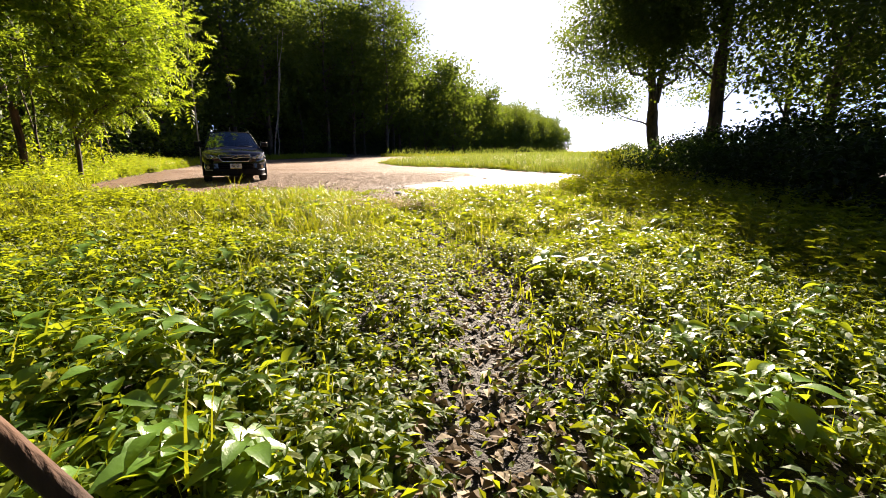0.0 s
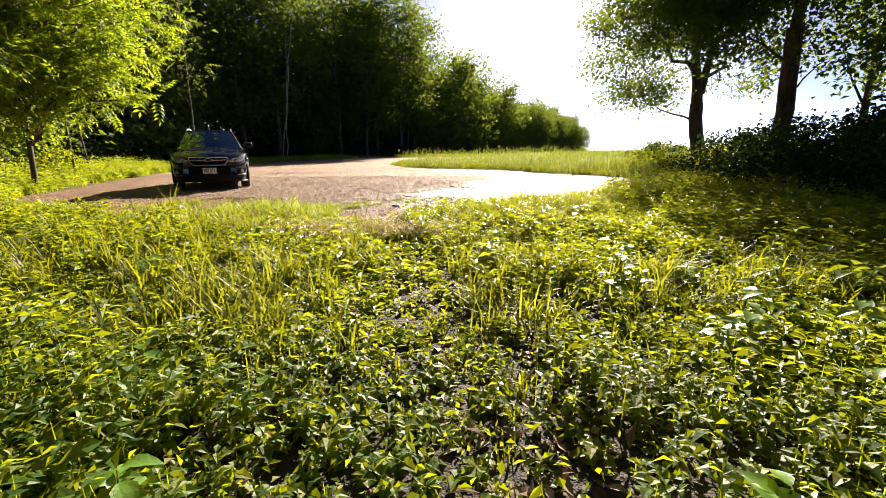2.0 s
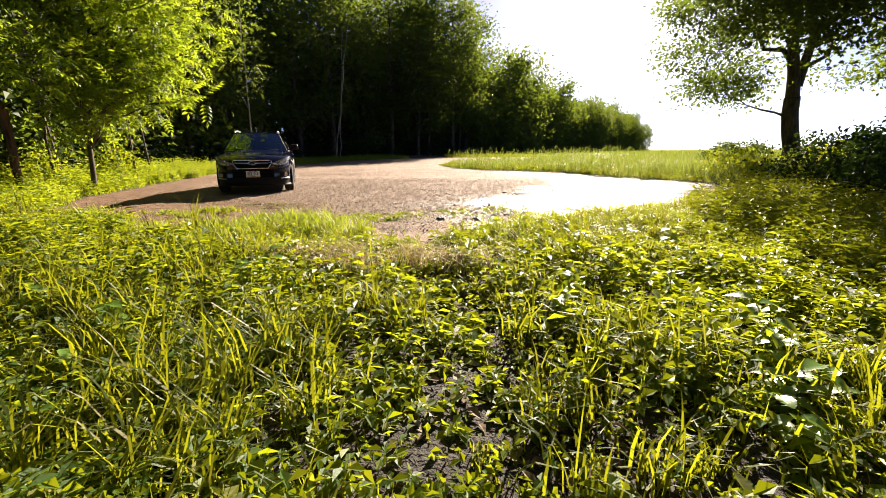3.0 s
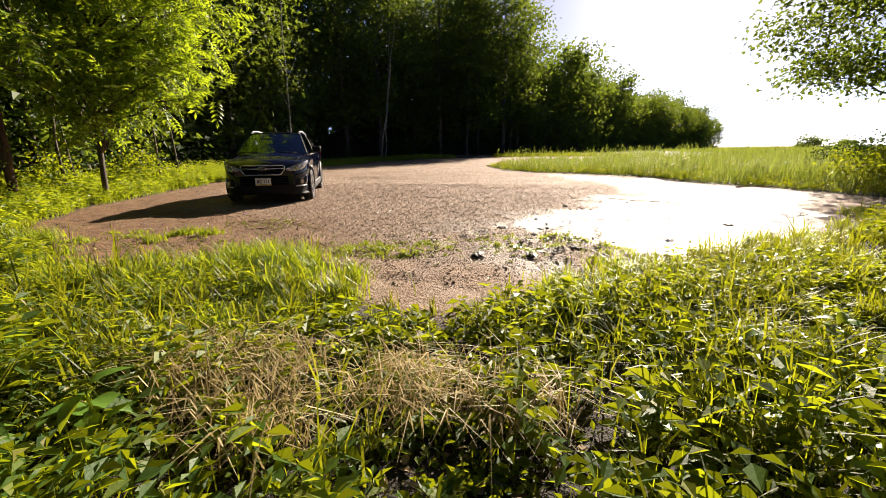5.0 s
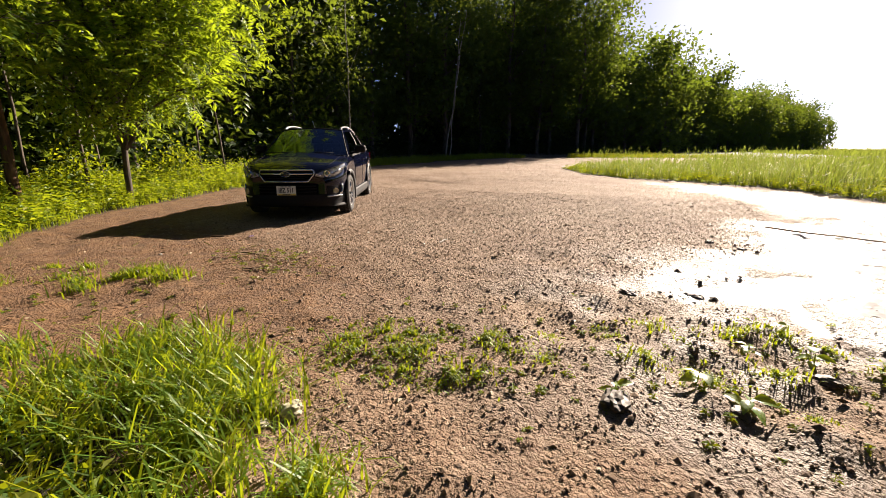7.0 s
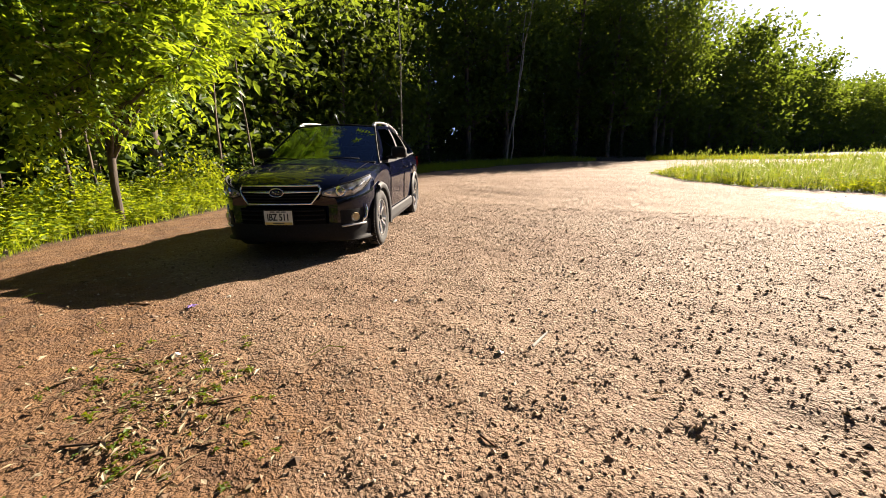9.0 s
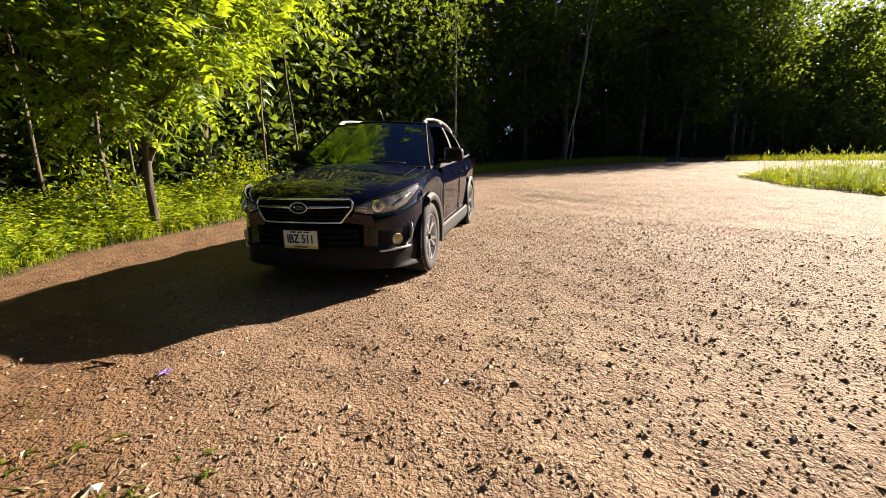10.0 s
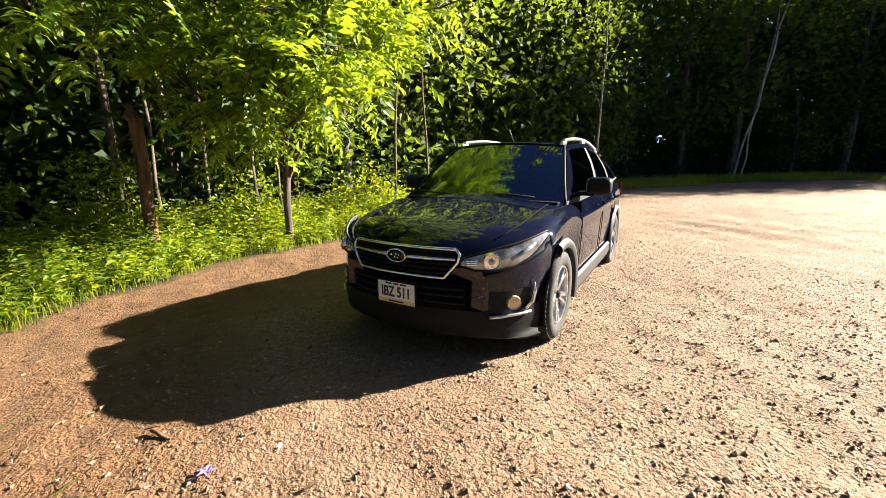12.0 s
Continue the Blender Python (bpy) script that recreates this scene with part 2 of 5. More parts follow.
# leaves darkened almost to black, the shade of wood and bank painted in
SHADE_LEAF = leaf_material("painted_shade_leaves", [(0, (.006, .016, .004)), (.7, (.014, .032, .005)), (1, (.04, .066, .013))], (.06, .11, .01), .26)
STRAW = leaf_material("dry_straw", [(0, (.18, .13, .05)), (.5, (.36, .28, .13)), (1, (.55, .46, .26))], (.40, .30, .12), .3, .6)
LITTER = leaf_material("dry_litter", [(0, (.08, .05, .023)), (.5, (.20, .14, .075)), (1, (.38, .32, .22))], (.2, .13, .07), .1, .7)


def plain(name, color, rough=0.5, metal=0.0, grain=0.0, scale=30.0, coat=0.0):
    mat, nodes, links, bsdf = material(name)
    t = tex(nodes, links, "noise", scale, 3)
    c2 = tuple(min(1, c * (1 + grain) + .01 * grain) for c in color)
    links.new(ramp(nodes, links, t.outputs["Fac"], [(.3, tuple(c * (1 - grain) for c in color)), (.7, c2)]), bsdf.inputs["Base Color"])
    r = nodes.new("ShaderNodeMapRange")
    r.inputs["To Min"].default_value, r.inputs["To Max"].default_value = max(0, rough - .05), min(1, rough + .08)
    links.new(t.outputs["Fac"], r.inputs["Value"])
    links.new(r.outputs["Result"], bsdf.inputs["Roughness"])
    bsdf.inputs["Metallic"].default_value = metal
    bsdf.inputs["Coat Weight"].default_value = coat
    bsdf.inputs["Coat Roughness"].default_value = 0.03
    return mat


def bark_material(name, dark, light, scale=9.0):
    mat, nodes, links, bsdf = material(name)
    c = nodes.new("ShaderNodeTexCoord")
    mp = nodes.new("ShaderNodeMapping")
    mp.inputs["Scale"].default_value = (1, 1, .22)
    links.new(c.outputs["Object"], mp.inputs["Vector"])
    t = nodes.new("ShaderNodeTexNoise")
    t.inputs["Scale"].default_value, t.inputs["Detail"].default_value = scale, 6
    links.new(mp.outputs["Vector"], t.inputs["Vector"])
    links.new(ramp(nodes, links, t.outputs["Fac"], [(.35, dark), (.65, light)]), bsdf.inputs["Base Color"])
    bsdf.inputs["Roughness"].default_value = .9
    links.new(bump(nodes, links, t.outputs["Fac"], .8, .03), bsdf.inputs["Normal"])
    return mat


BARK = bark_material("bark", (.035, .026, .02), (.13, .10, .075))
BIRCH = bark_material("birch_bark", (.12, .11, .10), (.38, .36, .32), 6)
BRANCH = bark_material("dark_branch_bark", (.012, .006, .004), (.075, .034, .016), 20)
DEADWOOD = bark_material("dead_wood", (.035, .018, .010), (.17, .085, .04), 14)


def ground_material():
    mat, nodes, links, bsdf = material("ground_soil_and_gravel")
    lot = nodes.new("ShaderNodeAttribute")
    lot.attribute_name = "lot"
    wet = nodes.new("ShaderNodeAttribute")
    wet.attribute_name = "wet"
    broad, fine = tex(nodes, links, "noise", .55, 5), tex(nodes, links, "noise", 45, 5)
    stones, small = tex(nodes, links, "voronoi", 46, 1), tex(nodes, links, "voronoi", 105, 1)
    lumps = tex(nodes, links, "noise", 7, 4)
    # stones of uneven outline
    warp = tex(nodes, links, "noise", 24, 4)
    shift = nodes.new("ShaderNodeVectorMath")
    shift.operation = "MULTIPLY_ADD"
    links.new(warp.outputs["Color"], shift.inputs[0])
    shift.inputs[1].default_value = (.055, .055, .055)
    links.new(nodes.new("ShaderNodeTexCoord").outputs["Object"], shift.inputs[2])
    for cells in (stones, small):
        links.new(shift.outputs["Vector"], cells.inputs["Vector"])
    # soil near black: shade in the gaps between weeds put into its colour
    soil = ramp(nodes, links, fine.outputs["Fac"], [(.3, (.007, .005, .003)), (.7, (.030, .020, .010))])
    tone = ramp(nodes, links, stones.outputs["Color"], [(.0, (.118, .070, .040)), (.45, (.195, .119, .069)), (.8, (.255, .168, .104)), (1, (.34, .25, .17))])
    tone = blend(nodes, links, ramp(nodes, links, fine.outputs["Fac"], [(.35, (0, 0, 0)), (.7, (.7, .7, .7))]), tone, (.158, .096, .058))
    tone = blend(nodes, links, ramp(nodes, links, broad.outputs["Fac"], [(.42, (0, 0, 0)), (.62, (.65, .65, .65))]), tone, (.178, .101, .055))
    earth = ramp(nodes, links, lumps.outputs["Fac"], [(.3, (.085, .038, .013)), (.7, (.19, .095, .036))])
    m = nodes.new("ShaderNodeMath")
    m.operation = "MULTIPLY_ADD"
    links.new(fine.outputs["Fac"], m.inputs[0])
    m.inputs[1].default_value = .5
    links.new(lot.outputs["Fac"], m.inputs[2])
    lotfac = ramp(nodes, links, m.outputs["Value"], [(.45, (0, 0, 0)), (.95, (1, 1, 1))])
    edge = ramp(nodes, links, m.outputs["Value"], [(.55, (1, 1, 1)), (1.22, (0, 0, 0))])
    tone = blend(nodes, links, edge, tone, earth)
    bare = nodes.new("ShaderNodeAttribute")
    bare.attribute_name = "bare"
    patchy = nodes.new("ShaderNodeMath")
    patchy.operation = "MULTIPLY_ADD"
    links.new(lumps.outputs["Fac"], patchy.inputs[0])
    patchy.inputs[1].default_value = .6
    links.new(bare.outputs["Fac"], patchy.inputs[2])
    tone = blend(nodes, links, ramp(nodes, links, patchy.outputs["Value"], [(.45, (0, 0, 0)), (.95, (.9, .9, .9))]), tone, earth)
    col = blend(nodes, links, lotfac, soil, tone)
    col = blend(nodes, links, wet.outputs["Fac"], col, (.060, .042, .030))
    links.new(col, bsdf.inputs["Base Color"])
    r = nodes.new("ShaderNodeMapRange")
    r.inputs["To Min"].default_value, r.inputs["To Max"].default_value = .88, .40
    links.new(wet.outputs["Fac"], r.inputs["Value"])
    links.new(r.outputs["Result"], bsdf.inputs["Roughness"])
    bsdf.inputs["Specular IOR Level"].default_value = .5
    cup = nodes.new("ShaderNodeMath")
    cup.operation = "SUBTRACT"
    cup.inputs[0].default_value = .8
    links.new(stones.outputs["Distance"], cup.inputs[1])
    pebble = nodes.new("ShaderNodeMath")
    pebble.operation = "MULTIPLY"
    links.new(cup.outputs["Value"], pebble.inputs[0])
    links.new(stones.outputs["Color"], pebble.inputs[1])
    n1 = bump(nodes, links, pebble.outputs["Value"], .75, .030)
    n2 = bump(nodes, links, small.outputs["Distance"], .5, -.008, n1)
    grit = tex(nodes, links, "noise", 32, 8)
    n3 = bump(nodes, links, grit.outputs["Fac"], .65, .032, n2)
    links.new(bump(nodes, links, lumps.outputs["Fac"], .35, .05, n3), bsdf.inputs["Normal"])
    return mat


GROUND = ground_material()


def stone_material():
    mat, nodes, links, bsdf = material("gravel_stone")
    geo = nodes.new("ShaderNodeNewGeometry")
    links.new(ramp(nodes, links, geo.outputs["Random Per Island"], [(0, (.085, .05, .028)), (.4, (.185, .117, .070)), (.8, (.26, .178, .112)), (1, (.40, .33, .25))]), bsdf.inputs["Base Color"])
    bsdf.inputs["Roughness"].default_value = .85
    t = tex(nodes, links, "noise", 160, 3)
    links.new(bump(nodes, links, t.outputs["Fac"], .4, .003), bsdf.inputs["Normal"])
    return mat


STONE = stone_material()


def water_material():
    mat, nodes, links, bsdf = material("puddle_water")
    bsdf.inputs["Base Color"].default_value = (.07, .052, .038, 1)
    bsdf.inputs["Roughness"].default_value = .30
    bsdf.inputs["IOR"].default_value = 1.33
    bsdf.inputs["Specular IOR Level"].default_value = .6
    t = tex(nodes, links, "noise", 5, 3)
    links.new(bump(nodes, links, t.outputs["Fac"], .5, .02), bsdf.inputs["Normal"])
    return mat


WATER = water_material()

# ---- ground, one sheet to the horizon ----
def lines(parts):
    out = [np.arange(a, b, s) for a, b, s in parts]
    return np.concatenate(out)


def far_steps(start, sign):
    d = np.concatenate([np.arange(1, 12, 1.5), np.geomspace(13, 2500, 22)])
    return start + sign * d


gx = np.concatenate([far_steps(-14, -1)[::-1], lines([(-14, -9, .25), (-9, 5, .085), (5, 9, .14), (9, 16, .4)]), far_steps(16, 1)])
gy = np.concatenate([far_steps(-3, -1)[::-1], lines([(-3, 0, .2), (0, 7, .10), (7, 16, .08), (16, 26, .15), (26, 50, .4)]), far_steps(50, 1)])
X, Y = np.meshgrid(gx, gy)
Z = ground_z(X, Y)
ny, nx = X.shape
I, J = np.meshgrid(np.arange(ny - 1), np.arange(nx - 1), indexing="ij")
quads = np.stack([I * nx + J, I * nx + J + 1, (I + 1) * nx + J + 1, (I + 1) * nx + J], -1).reshape(-1, 4)
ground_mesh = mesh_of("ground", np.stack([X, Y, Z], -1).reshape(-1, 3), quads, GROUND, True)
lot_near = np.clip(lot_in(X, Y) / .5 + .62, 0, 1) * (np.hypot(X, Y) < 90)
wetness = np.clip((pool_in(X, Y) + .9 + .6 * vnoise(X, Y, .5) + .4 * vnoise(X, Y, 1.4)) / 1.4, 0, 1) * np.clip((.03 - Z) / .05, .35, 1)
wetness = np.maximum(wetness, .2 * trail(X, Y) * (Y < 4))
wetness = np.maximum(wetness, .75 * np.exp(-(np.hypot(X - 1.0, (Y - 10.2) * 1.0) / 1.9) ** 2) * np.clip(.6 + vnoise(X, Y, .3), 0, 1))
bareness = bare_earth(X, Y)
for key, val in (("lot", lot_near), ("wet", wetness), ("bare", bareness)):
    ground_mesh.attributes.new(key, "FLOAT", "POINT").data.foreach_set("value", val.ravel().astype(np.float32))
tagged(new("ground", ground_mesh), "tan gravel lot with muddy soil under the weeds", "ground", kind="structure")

# standing water, cut to the pool's outline
wx, wy = np.meshgrid(np.arange(-2, 9, .25), np.arange(8, 24, .25))
keep = side(wx, wy, POOL) > -.8
nyw, nxw = wx.shape
I, J = np.meshgrid(np.arange(nyw - 1), np.arange(nxw - 1), indexing="ij")
wq = np.stack([I * nxw + J, I * nxw + J + 1, (I + 1) * nxw + J + 1, (I + 1) * nxw + J], -1).reshape(-1, 4)
wq = wq[keep.ravel()[wq].all(1)]
used, wq = np.unique(wq, return_inverse=True)
wv = np.stack([wx, wy, np.full(wx.shape, WATER_Z)], -1).reshape(-1, 3)[used]
tagged(new("water", mesh_of("water", wv, wq.reshape(-1, 4), WATER, True)), "shallow muddy puddle on the gravel, reflecting bright sky", "puddle", kind="structure")


# ---- car ----
PAINT = plain("navy_paint", (.002, .0028, .011), .3, .0, .2, 3, .85)
CHROME = plain("chrome", (.75, .75, .76), .12, 1.0, .05)
SILVER = plain("silver_metal", (.55, .56, .58), .28, 1.0, .08)
PLASTIC = plain("black_plastic", (.008, .008, .009), .6, 0, .25, 60)
CLAD = plain("grey_cladding", (.035, .035, .037), .6, 0, .3, 40)
RUBBER = plain("tyre_rubber", (.022, .021, .02), .85, 0, .4, 25)
DARK = plain("dark_void", (.004, .004, .005), .8)
LENS = plain("clear_lens", (.24, .245, .26), .10, .4, .6, 14, 1.0)
REDLENS = plain("red_lens", (.35, .01, .01), .15, 0, .1, 10, 1.0)
FABRIC = plain("seat_fabric", (.03, .03, .034), .9, 0, .3, 80)
PLATEWHITE = plain("plate_white", (.72, .72, .66), .4, 0, .06, 20)
PLATEGOLD = plain("plate_gold", (.65, .5, .12), .4, 0, .1, 20)
INK = plain("plate_ink", (.02, .02, .025), .5)
AMBER = plain("fog_glass", (.5, .42, .25), .1, .3, .1, 20, 1.0)


def glass_material():
    mat, nodes, links, bsdf = material("tinted_glass")
    glossy = nodes.new("ShaderNodeBsdfGlossy")
    glossy.inputs["Roughness"].default_value = .02
    # blue of the sky's reflection is put into the mirror colour
    glossy.inputs["Color"].default_value = (.56, .74, 1.0, 1)
    clear = nodes.new("ShaderNodeBsdfTransparent")
    clear.inputs["Color"].default_value = (.5, .54, .56, 1)
    fr = nodes.new("ShaderNodeFresnel")
    fr.inputs["IOR"].default_value = 2.1
    mix = nodes.new("ShaderNodeMixShader")
    links.new(fr.outputs["Fac"], mix.inputs["Fac"])
    links.new(clear.outputs["BSDF"], mix.inputs[1])
    links.new(glossy.outputs["BSDF"], mix.inputs[2])
    links.new(mix.outputs["Shader"], nodes["Material Output"].inputs["Surface"])
    return mat


GLASS = glass_material()
for car_mat, level in ((PAINT, 0.0), (PLASTIC, .12), (CLAD, .2), (DARK, .05)):
    car_mat.node_tree.nodes["Principled BSDF"].inputs["Specular IOR Level"].default_value = level
PAINT.node_tree.nodes["Principled BSDF"].inputs["Coat IOR"].default_value = 1.5
WX = (.0, .05, .15, .3, .5, .8, 1.2, 3.4, 3.9, 4.2, 4.38, 4.45)
WW = (.58, .66, .75, .82, .86, .878, .885, .885, .868, .83, .75, .67)


def bow(x, y, z):
    """Rounds the nose on plan and leans its top back."""
    k = math.exp(-max(x, 0) / .55)
    return x + .13 * (abs(y) / .6) ** 2 * k + .16 * max(0, z - .66) * k * (1 if z < 1 else .5)


def nose(y, z, off=0.0):
    """A point on the nose at lateral y and height z, off metres proud."""
    ay = abs(y)
    x = float(np.interp(ay, np.array(WW[:7]) * .985, WX[:7])) if ay > WW[0] * .985 else 0.0
    x = bow(x, y, z)
    slope = math.atan2(2 * .13 * ay / .36 + max(0, ay - .57) * 9, 1)
    return Vector((x - off * math.cos(slope), y + math.copysign(off * math.sin(slope), y), z))


def strip_mesh(rows, close=False):
    """A skin over rows of points, all rows equally long."""
    bm = bmesh.new()
    vs = [[bm.verts.new(p) for p in r] for r in rows]
    for a, b in zip(vs, vs[1:]):
        for k in range(len(a) - (0 if close else 1)):
            q = (a[k], a[(k + 1) % len(a)], b[(k + 1) % len(a)], b[k])
            bm.faces.new(q)
    return bm


def outward(bm, centre):
    """Turns an open skin's faces away from a centre."""
    bmesh.ops.recalc_face_normals(bm, faces=bm.faces)
    bm.normal_update()
    total = sum(((f.calc_center_median() - Vector(centre)).dot(f.normal) * f.calc_area() for f in bm.faces), 0.0)
    if total < 0:
        bmesh.ops.reverse_faces(bm, faces=bm.faces[:])
    return bm


def slab(rows, thick):
    """A skin with thickness, by solidify in bmesh."""
    bm = strip_mesh(rows)
    bmesh.ops.recalc_face_normals(bm, faces=bm.faces)
    bmesh.ops.solidify(bm, geom=bm.faces[:], thickness=thick)
    return bm


def pipe(points, r, n=8, taper=None):
    v, f = tube(points, np.full(len(points), r) if taper is None else taper, n)
    me = mesh_of("pipe", v, f, None, True)
    bm = bmesh.new()
    bm.from_mesh(me)
    bpy.data.meshes.remove(me)
    holes = [e for e in bm.edges if e.is_boundary]
    bmesh.ops.holes_fill(bm, edges=holes, sides=n + 1)
    return bm


def box(size, at=(0, 0, 0), r=0.01, seg=2):
    bm = bmesh.new()
    bmesh.ops.create_cube(bm, size=1, matrix=Matrix.Translation(at) @ Matrix.Diagonal((*size, 1)))
    if r:
        bmesh.ops.bevel(bm, geom=bm.edges[:], offset=r, segments=seg, affect="EDGES", profile=.6)
    return bm


def disc_ring(profile, n=40):
    """A body of revolution round the y axis from (radius, y) pairs."""
    bm = bmesh.new()
    rows = []
    for k in range(n):
        a = 2 * math.pi * k / n
        rows.append([bm.verts.new((r * math.cos(a), y, r * math.sin(a))) for r, y in profile])
    for k in range(n):
        a, b = rows[k], rows[(k + 1) % n]
        for i in range(len(profile) - 1):
            bm.faces.new((a[i], a[i + 1], b[i + 1], b[i]))
    bmesh.ops.remove_doubles(bm, verts=bm.verts, dist=1e-5)
    bmesh.ops.recalc_face_normals(bm, faces=bm.faces)
    return bm


def build_wheel(parent, x, y, z):
    """A wheel; its outer side faces -y when y is negative."""
    s = -1 if y < 0 else 1
    hub = new("wheel")
    hub.parent = parent
    hub.location = (x, y, z)
    hub.scale = (1, s, 1)
    hub.rotation_euler = (0, radians(17 + 9 * x), 0)
    tyre = part("tyre", disc_ring([(.225, .085), (.245, .105), (.30, .112), (.325, .098), (.338, .07), (.341, .0), (.338, -.07), (.325, -.098), (.30, -.112), (.225, -.09), (.225, .085)], 48), RUBBER, hub, "muddy black rubber tyre")
    shade(tyre)
    bm = bmesh.new()
    for k in range(60):
        a = 2 * math.pi * k / 60
        for w, sh in ((.05, 0), (-.05, .5)):
            m = Matrix.Rotation(-(a + sh * 2 * math.pi / 60), 4, "Y") @ Matrix.Translation((.342, w, 0)) @ Matrix.Diagonal((.012, .07, .020, 1))
            bmesh.ops.create_cube(bm, size=1, matrix=m)
    part("tread", bm, RUBBER, hub)
    shade(part("rim", disc_ring([(.228, .088), (.222, .10), (.212, .098), (.205, .06), (.195, -.05), (.228, -.088), (.228, .088)], 48), SILVER, hub, "silver machined alloy rim"))
    shade(part("brake_disc", disc_ring([(.0, .02), (.135, .02), (.135, .0), (.0, .0)], 32), DARK, hub))
    for k in range(5):
        a = 2 * math.pi * k / 5
        for d in (-.17, .17):
            rows = []
            for r, w, yy in ((.03, .024, .072), (.10, .019, .078), (.16, .018, .086), (.213, .022, .094)):
                ang = a + d * (.55 + r * 2.4)
                c, t = Vector((math.cos(ang), 0, math.sin(ang))), Vector((-math.sin(ang), 0, math.cos(ang)))
                p = c * r
                rows.append([p - t * w + Vector((0, yy - .02, 0)), p - t * w * .7 + Vector((0, yy, 0)), p + t * w * .7 + Vector((0, yy, 0)), p + t * w + Vector((0, yy - .02, 0))])
            shade(part("spoke", slab(rows, .008), SILVER, hub), 50)
    shade(part("hub_cap", disc_ring([(.0, .094), (.022, .092), (.03, .08), (.03, .05), (0, .05)], 24), PLASTIC, hub))
    return hub


def build_car(m):
    car = thing("car", "dark navy compact crossover with silver roof rails parked on gravel", "car", m)
    RW, HZ, F_AX, R_AX = .385, .335, .88, 3.545
    xs = sorted(set([.0, .02, .05, .1, .16, .23, .3, .38] + [round(F_AX + RW * math.cos(a), 4) for a in np.linspace(0, math.pi, 25)] +
                    [round(R_AX + RW * math.cos(a), 4) for a in np.linspace(0, math.pi, 25)] + list(np.round(np.arange(1.35, 3.1, .12), 3)) + [4.0, 4.1, 4.2, 4.3, 4.38, 4.43, 4.45]))

    def section(x):
        w = float(np.interp(x, WX, WW))
        zs = float(np.interp(x, (0, .05, .15, .3, .6, 1.0, 1.2, 2, 3, 4, 4.3, 4.45), (.70, .76, .815, .86, .915, .97, .985, 1.0, 1.03, 1.06, 1.03, .93)))
        zb = float(np.interp(x, (0, .1, .4, 1, 3.5, 4.1, 4.45), (.25, .22, .21, .21, .21, .27, .33)))
        for ax in (F_AX, R_AX):
            if abs(x - ax) < RW:
                zb = max(zb, HZ + math.sqrt(RW ** 2 - (x - ax) ** 2))
        c = float(np.interp(x, (0, .2, 1.1, 4.45), (.015, .05, .065, .04)))
        h = zs - zb
        crease = .012 * math.exp(-((x - 2.3) / 1.6) ** 2)
        pts = [(w * .90, zb), (w * .962, zb + .10 * h), (w * .982, zb + .30 * h), (w * .992, zb + .50 * h), (w * 1.0, zb + .68 * h), (w * .998 + crease, zb + .80 * h),
               (w * .975, zs - .05), (w * .945, zs - .015), (w * .89, zs + .008), (w * .76, zs + .018 + .1 * c), (w * .60, zs + .018 + .35 * c), (w * .40, zs + .018 + .75 * c), (w * .2, zs + .018 + .93 * c), (0, zs + .018 + c)]
        return [Vector((bow(x, y, z), y, z)) for y, z in pts]

    rows = []
    for x in xs:
        half = section(x)
        rows.append(half + [Vector((p.x, -p.y, p.z)) for p in half[-2::-1]])
    bm = strip_mesh(rows)
    bm.verts.ensure_lookup_table()
    n = len(rows[0])
    for base in (0, (len(rows) - 1) * n):
        for k in range(n // 2 - 1):
            bm.faces.new([bm.verts[base + k], bm.verts[base + k + 1], bm.verts[base + n - 2 - k], bm.verts[base + n - 1 - k]])
        bm.faces.new([bm.verts[base + n // 2 - 1], bm.verts[base + n // 2], bm.verts[base + n // 2 + 1]])
    bmesh.ops.recalc_face_normals(bm, faces=bm.faces)
    body = shade(part("body", bm, PAINT, car, "glossy dark navy body"), 32)

    # bonnet shut lines and side creases
    for s in (-1, 1):
        pts = [section(x)[9] * 1 for x in (.16, .3, .5, .7, .9, 1.1)]
        pts = [Vector((p.x, s * p.y, p.z + .0005)) for p in pts]
        part("bonnet_seam", pipe(pts, .004, 6), DARK, body)
    part("cowl", slab([[Vector((1.07 + .16 * abs(y) ** 2 + d, y, 1.035 - .035 * abs(y) + .004)) for y in np.linspace(-.74, .74, 9)] for d in (0, .10)], .012), PLASTIC, car)
    for s in (-1, .45):
        part("wiper", pipe([(1.14, s * .55, 1.05), (1.13, s * .55 + .25, 1.065), (1.15, s * .55 + .5, 1.06)], .008, 6), PLASTIC, car)

    # underside and wheel wells
    part("underbody", box((3.9, 1.42, .30), (2.25, 0, .36), .04), DARK, car)

    # greenhouse: ruled between belt line and roof line
    def belt(u, s):
        x = 1.23 + (4.20 - 1.23) * u
        return Vector((x, s * (.815 - .05 * u ** 3 - .03 * math.exp(-u * 9)), float(np.interp(x, (1, 2, 3, 4.2), (.985, 1.005, 1.045, 1.10)))))

    def roofline(u, s):
        x = 1.93 + (3.98 - 1.93) * u
        z = 1.455 + .075 * math.sin(math.pi * min(1, u * .9 + .12)) - .06 * u ** 3
        return Vector((x, s * (.575 - .02 * u ** 2), z))

    def wall_pt(u, v, s):
        p = belt(u, s).lerp(roofline(u, s), v)
        p.y += s * .035 * math.sin(math.pi * v)
        return p

    def wall_patch(u0, u1, v0, v1, s, off=0.0):
        r = []
        for u in np.linspace(u0, u1, 8):
            r.append([wall_pt(u, v, s) + Vector((0, s * off, off * .5)) for v in np.linspace(v0, v1, 6)])
        return r
